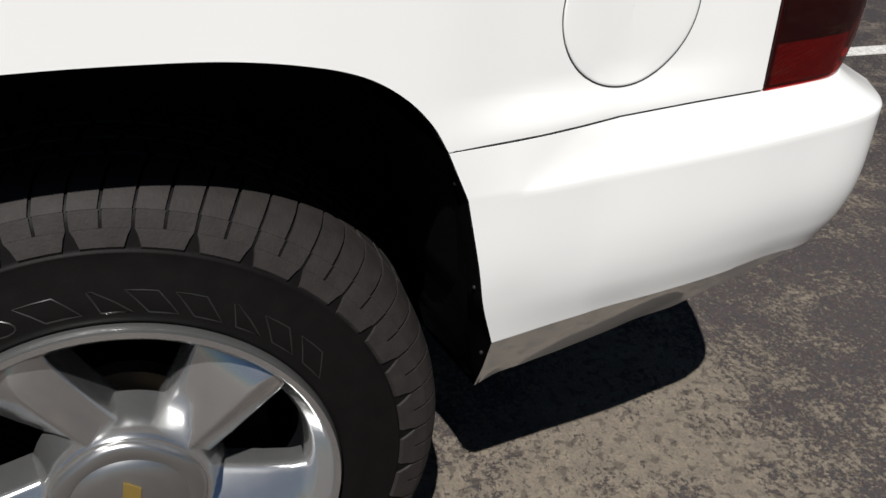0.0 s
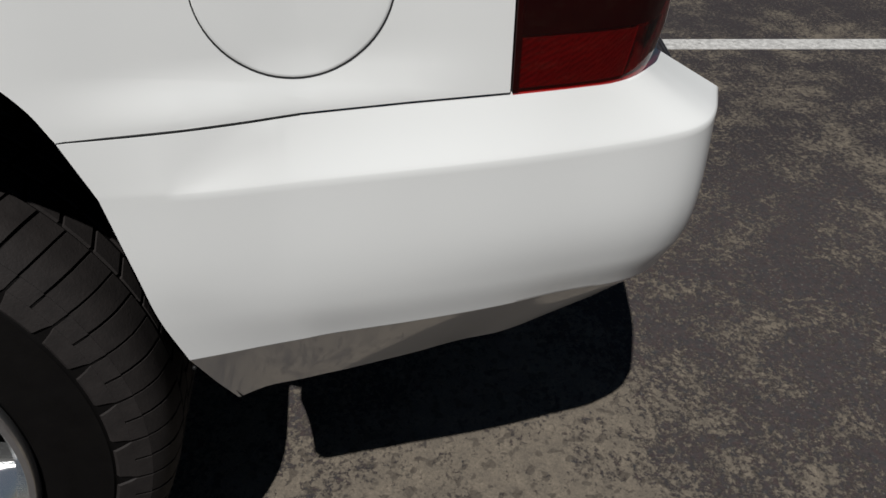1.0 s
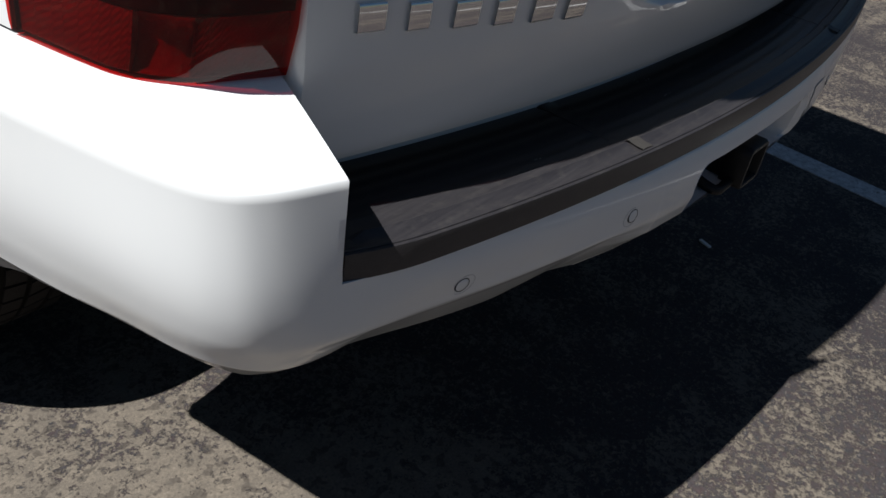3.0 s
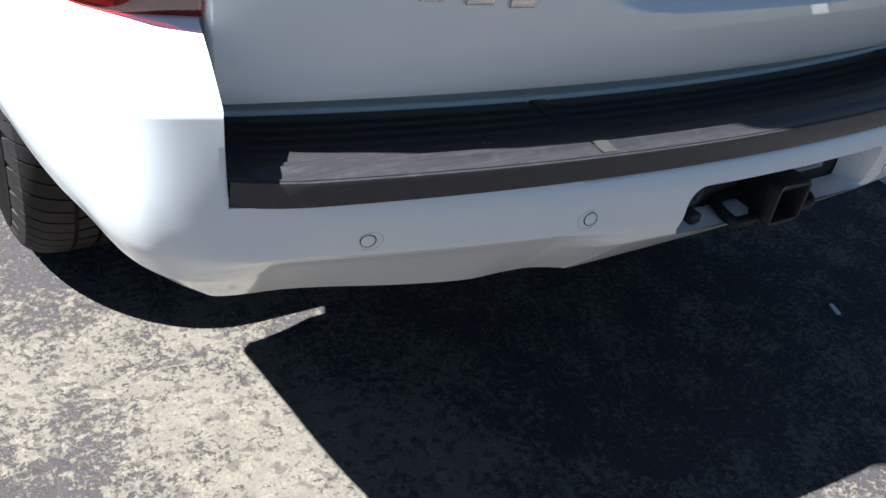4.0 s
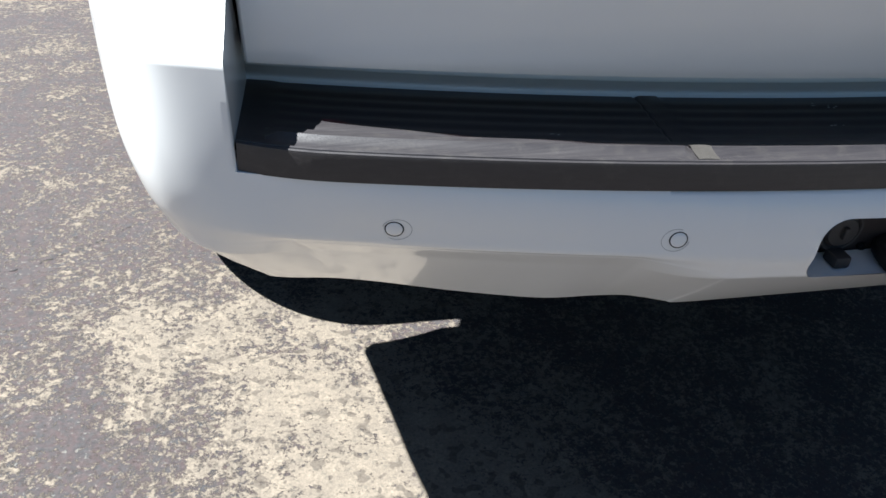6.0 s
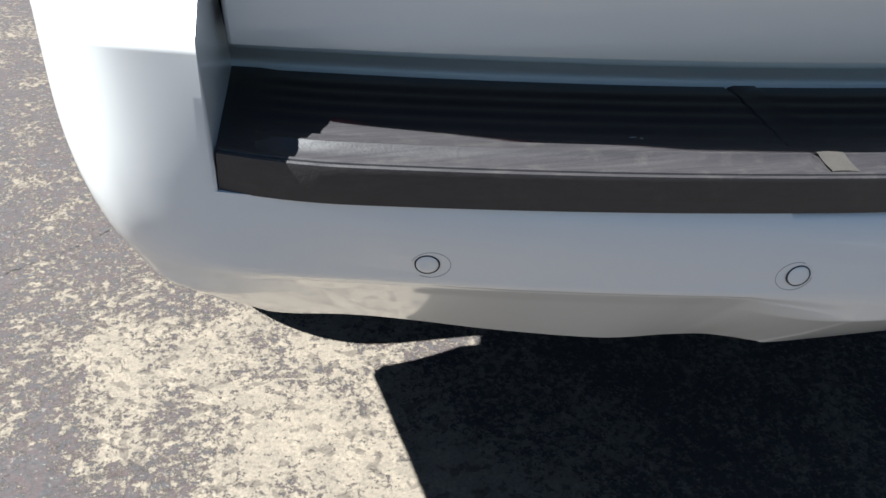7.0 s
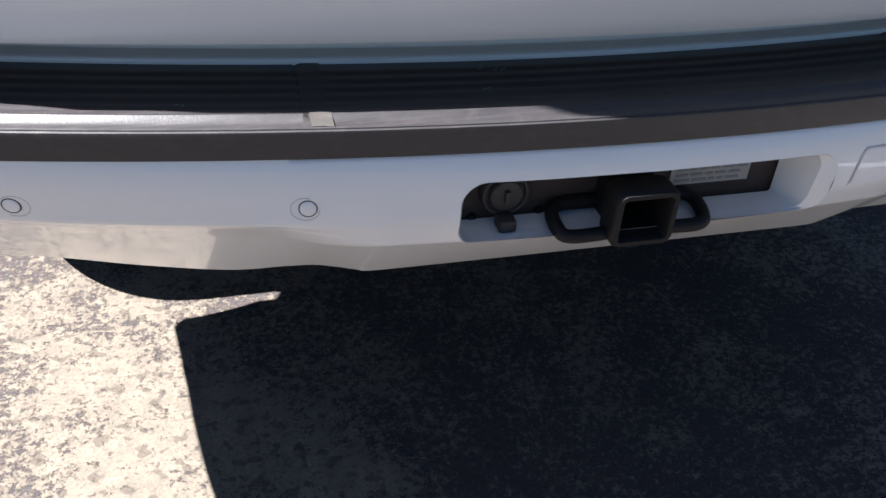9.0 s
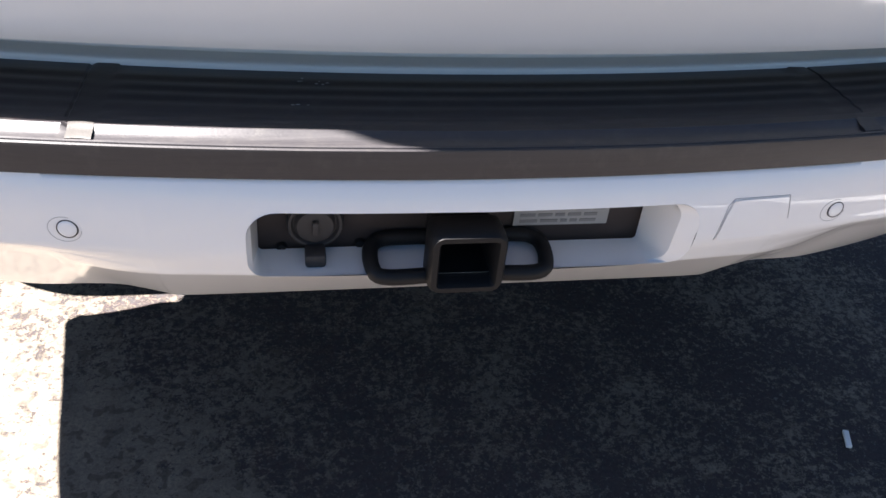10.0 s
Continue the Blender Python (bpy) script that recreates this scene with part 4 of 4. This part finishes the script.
# ---- wheels ----
def make_wheel():
    """A wheel at the origin, its face towards -x."""
    rb_ = bmesh.new()
    # barrel and lip
    lathe(rb_, [(0.212, 0.05), (0.217, 0.018), (0.224, 0.004), (0.233, -0.004), (0.237, -0.014), (0.241, -0.018), (0.248, -0.018), (0.251, -0.012), (0.251, -0.004), (0.243, 0.0), (0.236, 0.006)], 120)
    wheel = part("wheel", rb_, ALLOY, None, "five-spoke polished aluminium wheel", 35)
    # black stands for deep shade behind the spokes, with a backing plate added
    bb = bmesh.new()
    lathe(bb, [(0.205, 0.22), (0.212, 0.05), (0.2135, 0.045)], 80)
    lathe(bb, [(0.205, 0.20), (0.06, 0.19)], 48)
    part("barrel", bb, LINER, wheel, "inner rim barrel, black for the deep shade", 35)
    # hub and spokes in one casting
    sp = bmesh.new()
    lathe(sp, [(0.0005, -0.002), (0.060, -0.002), (0.092, -0.0018), (0.0955, 0.002), (0.099, 0.014), (0.104, 0.03), (0.112, 0.06)], 60)
    part("hub", sp, ALLOY, wheel, "", 40)
    for k in range(5):
        a0 = radians(55 + 72 * k)
        s = bmesh.new()
        rows = []
        for r, w, x in ((0.062, 0.024, 0.010), (0.085, 0.026, 0.006), (0.12, 0.031, 0.000), (0.16, 0.037, -0.005), (0.195, 0.043, -0.008), (0.213, 0.048, -0.006), (0.223, 0.056, -0.002), (0.232, 0.072, 0.004)):
            lo, mid, hi = 0.016 - 1.1 * w, 0.9 * w, 0.033 + 1.05 * w
            prof = [(lo - 0.003, x + 0.070), (lo - 0.002, x + 0.056), (lo, x + 0.047), (lo + 0.004, x + 0.039), (lo + 0.009, x + 0.034), (mid - 0.003, x - 0.0048), (mid, x - 0.0056), (mid + 0.003, x - 0.0052), (hi - 0.006, x + 0.0105), (hi - 0.002, x + 0.013), (hi, x + 0.018), (hi + 0.002, x + 0.036), (hi + 0.003, x + 0.065)]
            rows.append([(xx, r * math.cos(a0) - t * math.sin(a0), r * math.sin(a0) + t * math.cos(a0)) for t, xx in prof])
        loft(s, rows)
        part("spoke", s, ALLOY, wheel, "", 40)
    c = bmesh.new()
    lathe(c, [(0.0005, -0.021), (0.030, -0.0205), (0.050, -0.0185), (0.060, -0.0160), (0.0655, -0.0125), (0.0675, -0.0110), (0.0690, -0.0118), (0.082, -0.0105), (0.0855, -0.0085), (0.0875, -0.004), (0.0880, 0.004), (0.088, 0.02)], 60)
    for q in c.verts:
        r = math.hypot(q.co.y, q.co.z)
        if r > 0.075:
            k = 1 + 0.022 * math.cos(5 * (math.atan2(q.co.z, q.co.y) - radians(55) + math.pi / 5))
            q.co.y, q.co.z = q.co.y * k, q.co.z * k
    part("hub_cap", c, ALLOY_DULL, wheel, "satin aluminium hub cap", 40)
    gp = bmesh.new()
    lathe(gp, [(0.082, 0.010), (0.086, -0.0012), (0.0925, -0.0012), (0.094, 0.010)], 60)
    part("cap_gap", gp, BLACK, wheel, "thin black gap round the cap", 40)
    e = bmesh.new()
    prism(e, [(1.65 * x, 1.65 * y) for x, y in ((-0.026, -0.006), (-0.020, 0.006), (-0.008, 0.006), (-0.006, 0.010), (0.008, 0.010), (0.010, 0.006), (0.026, 0.006), (0.020, -0.006), (0.008, -0.006), (0.006, -0.010), (-0.008, -0.010), (-0.010, -0.006))], 0.003,
          Matrix.Translation((-0.0195, 0, 0)) @ Matrix.Rotation(radians(-90), 4, "Y") @ Matrix.Rotation(radians(-12), 4, "Z"))
    part("emblem", e, GOLD, wheel, "plain gold emblem")
    # tyre
    t = bmesh.new()
    prof = [(0.245, 0.004), (0.252, -0.003), (0.262, -0.006), (0.285, 0.000), (0.305, 0.004), (0.322, 0.0085), (0.3285, 0.0085), (0.3300, 0.0115), (0.334, 0.0125), (0.345, 0.016), (0.356, 0.0185), (0.364, 0.0225), (0.374, 0.031), (0.382, 0.042), (0.387, 0.055), (0.391, 0.075), (0.393, 0.11), (0.3935, 0.165), (0.393, 0.22), (0.388, 0.265), (0.378, 0.292), (0.33, 0.312), (0.25, 0.30)]
    lathe(t, prof, 160)
    tyre = part("tyre", t, RUBBER, wheel, "black all-terrain tyre", 50)
    # shoulder blocks, and the longer lugs that run down to the sidewall
    n = 72
    tb_ = bmesh.new()

    def block(sec, a0, a1, taper):
        rows = []
        for i, (r, x, sh) in enumerate(sec):
            tp = taper if i == 0 else 0.5 * taper if i == 1 and taper else 0.0
            rows.append([(x, r * math.cos(a), r * math.sin(a)) for a in [a0 + tp + sh + (a1 - a0 - 2 * tp) * j / 3 for j in range(4)]])
        low = [[(q[0] + 0.004, q[1] * 0.980, q[2] * 0.980) for q in row] for row in rows]
        loft(tb_, rows)
        for e_ in (0, -1):
            loft(tb_, [[r[e_] for r in rows], [r[e_] for r in low]])
            loft(tb_, [rows[e_], low[e_]])

    for k in range(n):
        a0 = 2 * math.pi * k / n
        a1 = a0 + 2 * math.pi / n * (0.90 if k % 2 else 0.88)
        block([(0.371, 0.0245, 0.0), (0.379, 0.0325, 0.005), (0.387, 0.0445, 0.011), (0.3920, 0.056, 0.017), (0.3950, 0.072, 0.025), (0.3968, 0.099, 0.040)], a0, a1, 0.0)
        if k % 2 == 0:
            a2 = a0 + 4 * math.pi / n * 0.94
            block([(0.335, 0.0095, 0.0), (0.346, 0.0133, 0.0), (0.353, 0.0163, 0.0)], a0, a2, 0.020)
            block([(0.3532, 0.0163, 0.0), (0.362, 0.0200, 0.001), (0.3708, 0.0242, 0.003)], a0, a0 + 0.47 * (a2 - a0), 0.0)
            block([(0.3532, 0.0163, 0.0), (0.362, 0.0200, 0.001), (0.3708, 0.0242, 0.003)], a0 + 0.53 * (a2 - a0), a2, 0.0)
    part("tread_shoulder", tb_, TREAD, wheel, "", 35)
    for ring, (x0, x1) in enumerate(((0.106, 0.142), (0.150, 0.186), (0.194, 0.230), (0.238, 0.268))):
        cb_ = bmesh.new()
        n = 56
        for k in range(n):
            a0 = 2 * math.pi * (k + 0.3 * ring) / n
            a1 = a0 + 2 * math.pi / n * 0.84
            r = 0.3965
            rows = [[(x, rr * math.cos(a), rr * math.sin(a)) for a in [a0 + (a1 - a0) * j / 3 + 0.5 * (x - x0) * (1 if ring % 2 else -1) for j in range(4)]] for x, rr in ((x0, r - 0.008), (x0 + 0.001, r), (x1 - 0.001, r), (x1, r - 0.008))]
            loft(cb_, rows)
            for e_ in (0, -1):
                loft(cb_, [[rw[e_] for rw in rows], [(p[0], p[1] * 0.978, p[2] * 0.978) for p in [rw[e_] for rw in rows]]])
        part("tread_rib", cb_, TREAD, wheel, "", 35)
    # raised plain marks where the tyre carries its lettering
    for a, w, corners in ((62, 6.5, 0), (71, 8.0, 0), (83, 7.5, 4), (94, 6.5, 3), (104, 6.5, 4), (114, 6.5, 4), (124, 6.5, 3), (134, 6.5, 4), (144.5, 7.0, 4)):
        mb = bmesh.new()
        edge = []
        if corners == 0:
            outline = [(0.5 + 0.5 * math.cos(k * math.pi / 8), 0.5 + 0.5 * math.sin(k * math.pi / 8)) for k in range(16)]
        elif corners == 3:
            outline = [(0, 0), (0.5, 0), (1, 0), (0.8, 0.5), (0.6, 1), (0.45, 1), (0.2, 0.5)]
        else:
            outline = [(0, 0), (0.5, 0), (1, 0), (1, 0.5), (1, 1), (0.5, 1), (0, 1), (0, 0.5)]
        for u, v in outline:
            r = 0.266 + 0.023 * v
            q = radians(a + w * (0.5 - u) + 5.0 * (0.5 - v))
            edge.append((interp([(0.262, -0.006), (0.285, 0.000), (0.305, 0.004)], r) - 0.0003, r * math.cos(q), r * math.sin(q)))
        tube(mb, edge, 0.0009, 5, closed=True)
        part("raised_mark", mb, LETTER, wheel, "plain raised outline on the sidewall")
    # brake disc behind
    bd = bmesh.new()
    lathe(bd, [(0.06, 0.09), (0.062, 0.124), (0.090, 0.124), (0.092, 0.145), (0.06, 0.145)], 64)
    part("brake_disc", bd, DISC, wheel, "brushed steel brake disc", 30)
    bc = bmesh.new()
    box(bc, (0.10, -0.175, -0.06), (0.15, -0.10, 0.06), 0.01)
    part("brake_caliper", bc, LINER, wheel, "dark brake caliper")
    return wheel


wheel = make_wheel()
wheel.parent = suv
FACE = 0.885
wheel.matrix_basis = Matrix.Translation((-FACE, AXLE_Y, AXLE_Z))
for sx, y in ((1, AXLE_Y), (-1, FRONT_Y), (1, FRONT_Y)):
    w2 = copy_thing(wheel, Matrix.Translation((sx * FACE, y, AXLE_Z)) @ Matrix.Rotation(0 if sx < 0 else math.pi, 4, "Z"))
    w2.parent = suv

# wheel housing liners
for sx in (-1, 1):
    for ay in (AXLE_Y, FRONT_Y):
        wl = bmesh.new()
        front = [(0.43, 0.40), (0.435, 0.46), (0.425, 0.60), (0.405, 0.75), (0.355, 0.86), (0.27, 0.915), (0.0, 0.932), (-0.17, 0.925), (-0.27, 0.903), (-0.345, 0.855), (-0.385, 0.77), (-0.405, 0.66)]
        profs = [(x, dense(front + [(-0.418 + 0.1 * e, 0.56), (-0.438 + 0.7 * e, 0.47), (-0.462 + e, 0.395)], 60)) for x, e in ((0.90, 0.0), (0.83, 0.0), (0.70, 0.022), (0.652, 0.036), (0.636, 0.026), (0.60, 0.028))]
        loft(wl, [[(sx * (min(x, interp([(0.39, 0.795), (0.525, 0.865), (0.60, 0.888), (0.66, 0.90)], b)) if a < -0.3 else x), ay + a, b) for a, b in prof] for x, prof in profs])
        loft(wl, [[(sx * 0.60, ay + a, b) for a, b in profs[-1][1]], [(sx * 0.59, ay + a * 0.3, 0.5 + (b - 0.5) * 0.3) for a, b in profs[-1][1]]])
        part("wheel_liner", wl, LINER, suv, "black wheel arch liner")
ab = bmesh.new()
tube(ab, [(-0.7, AXLE_Y, AXLE_Z), (0.7, AXLE_Y, AXLE_Z)], 0.05, 12)
part("rear_axle", ab, FRAME, suv)
for y, z, x in ((0.752, 0.765, -0.908), (0.722, 0.62, -0.895), (0.70, 0.50, -0.868)):
    fb2 = bmesh.new()
    bmesh.ops.create_uvsphere(fb2, u_segments=12, v_segments=8, radius=0.0028)
    bmesh.ops.transform(fb2, matrix=Matrix.Translation((x, y, z)), verts=fb2.verts)
    part("liner_clip", fb2, HITCH, suv)

# ---- tow hitch ----
HX, HZ = -0.0145, 0.579
tube_b = bmesh.new()


def ring(w, h, r, y):
    return [(HX + x, y, HZ + z) for x, z in rounded(-w, w, -h, h, r, 5)]


loft(tube_b, [ring(0.028, 0.026, 0.006, 0.25), ring(0.028, 0.026, 0.006, 0.03), ring(0.0335, 0.0315, 0.010, 0.028), ring(0.0350, 0.0330, 0.012, 0.024), ring(0.0350, 0.0330, 0.012, -0.002), ring(0.0325, 0.0305, 0.010, -0.006),
              ring(0.0275, 0.0255, 0.004, -0.006), ring(0.0255, 0.0235, 0.003, -0.002), ring(0.0250, 0.0230, 0.003, 0.22)], closed=True)
hitch = part("hitch_receiver", tube_b, HITCH, suv, "black square tow hitch receiver", 40)
for s in (-1, 1):
    ch = bmesh.new()
    pts = [(HX + s * 0.030, 0.012, HZ - 0.0235), (HX + s * 0.055, 0.011, HZ - 0.024), (HX + s * 0.070, 0.011, HZ - 0.0235), (HX + s * 0.079, 0.014, HZ - 0.0225), (HX + s * 0.0825, 0.022, HZ - 0.020), (HX + s * 0.0835, 0.034, HZ - 0.017), (HX + s * 0.081, 0.047, HZ - 0.0145), (HX + s * 0.071, 0.055, HZ - 0.013), (HX + s * 0.050, 0.057, HZ - 0.0125), (HX + s * 0.027, 0.057, HZ - 0.0125)]
    tube(ch, catmull(pts, 24), 0.0075, 10)
    part("chain_loop", ch, HITCH, hitch, "black safety chain loop")
xb = bmesh.new()
box(xb, (-0.27, 0.062, 0.545), (0.27, 0.12, 0.655), 0.004)
part("crossmember", xb, FRAME, suv, "dark hitch crossmember")
nb = bmesh.new()
SOCKET = Matrix.Translation((-0.147, 0.048, 0.588)) @ Matrix.Rotation(radians(90), 4, "Z")
lathe(nb, [(0.014, 0.004), (0.020, 0.004), (0.022, 0.001), (0.0245, 0.001), (0.026, 0.004), (0.026, 0.03)], 32)
bmesh.ops.transform(nb, matrix=SOCKET, verts=nb.verts)
socket = part("trailer_socket", nb, GREY, suv, "grey round trailer wiring socket")
lid = bmesh.new()
lathe(lid, [(0.0005, -0.003), (0.012, -0.003), (0.0165, -0.002), (0.0185, 0.001), (0.0185, 0.006)], 28)
bmesh.ops.transform(lid, matrix=SOCKET, verts=lid.verts)
box(lid, (-0.150, 0.040, 0.582), (-0.144, 0.046, 0.596), 0.0015)
part("socket_lid", lid, GREY, socket, "ribbed grey lid")
hinge = bmesh.new()
box(hinge, (-0.157, 0.030, 0.553), (-0.138, 0.052, 0.567), 0.003)
part("lid_hinge", hinge, GREY, socket, "dark hinge tab")
for bx, bz in ((-0.178, 0.600), (-0.114, 0.600), (-0.178, 0.556), (-0.105, 0.558)):
    hb_ = bmesh.new()
    lathe(hb_, [(0.0003, -0.003), (0.004, -0.003), (0.005, -0.001), (0.005, 0.004)], 10)
    bmesh.ops.transform(hb_, matrix=Matrix.Translation((bx, 0.0605, bz)) @ Matrix.Rotation(radians(90), 4, "Z"), verts=hb_.verts)
    part("bracket_bolt", hb_, HITCH, socket)
st = bmesh.new()
box(st, (0.042, 0.0595, 0.574), (0.137, 0.0615, 0.607))
sticker = part("warning_label", st, STICKER, suv, "pale printed label on the crossmember")
rng = random.Random(2)
for r_ in range(4):
    x = 0.048
    while x < 0.127:
        w = rng.uniform(0.006, 0.018)
        b_ = bmesh.new()
        box(b_, (x, 0.0588, 0.5775 + 0.007 * r_), (min(0.133, x + w), 0.0594, 0.5808 + 0.007 * r_))
        part("print_bar", b_, INK, sticker)
        x += w + 0.003

# ---- tailgate details ----
for i, w in enumerate((0.026, 0.022, 0.028, 0.024, 0.030, 0.028)):
    x0 = -0.694 + 0.049 * i
    foot = 0.850 - 0.0035 * i
    b_ = bmesh.new()
    loft(b_, [[(x, gate_y(x, z) - d, z) for x in (x0, x0 + 0.002, x0 + 0.5 * w, x0 + w - 0.002, x0 + w)] for z, d in ((foot, 0.0), (foot, 0.003), (foot + 0.002, 0.004), (foot + 0.022, 0.004), (foot + 0.024, 0.003), (foot + 0.024, 0.0))])
    part("badge_bar", b_, CHROME, tailgate, "plain chrome badge bar")
# unseen bars held up here to cast the looped shadow on the ground
ab2 = bmesh.new()
tube(ab2, catmull([(0.52, 0.224, 1.72), (0.50, 0.208, 1.72), (0.26, 0.173, 1.72), (0.10, 0.162, 1.72), (-0.08, 0.160, 1.72)], 24), 0.012, 8)
tube(ab2, catmull([(0.42, 0.236, 1.72), (0.25, 0.210, 1.72), (-0.07, 0.188, 1.72)], 16), 0.007, 8)
for wx in (0.34, 0.22, 0.10, -0.07):
    tube(ab2, [(wx, 0.158 + 0.16 * wx * wx, 1.72), (wx - 0.01, 0.28, 1.74)], 0.011, 8)
part("wiper_shadow_bars", ab2, BLACK, suv, "unseen black wiper bars placed for their ground shadow")

# ---- small things on the ground ----
sc = bmesh.new()
box(sc, (-0.018, -0.005, 0.0), (0.018, 0.005, 0.006), 0.002)
scrap = tagged(part("paper_scrap", sc, SCRAP), "small white paper scrap lying on the asphalt", "litter")
scrap.matrix_basis = pose(0.726, 0.214, 0.0, 0, 0, 70)
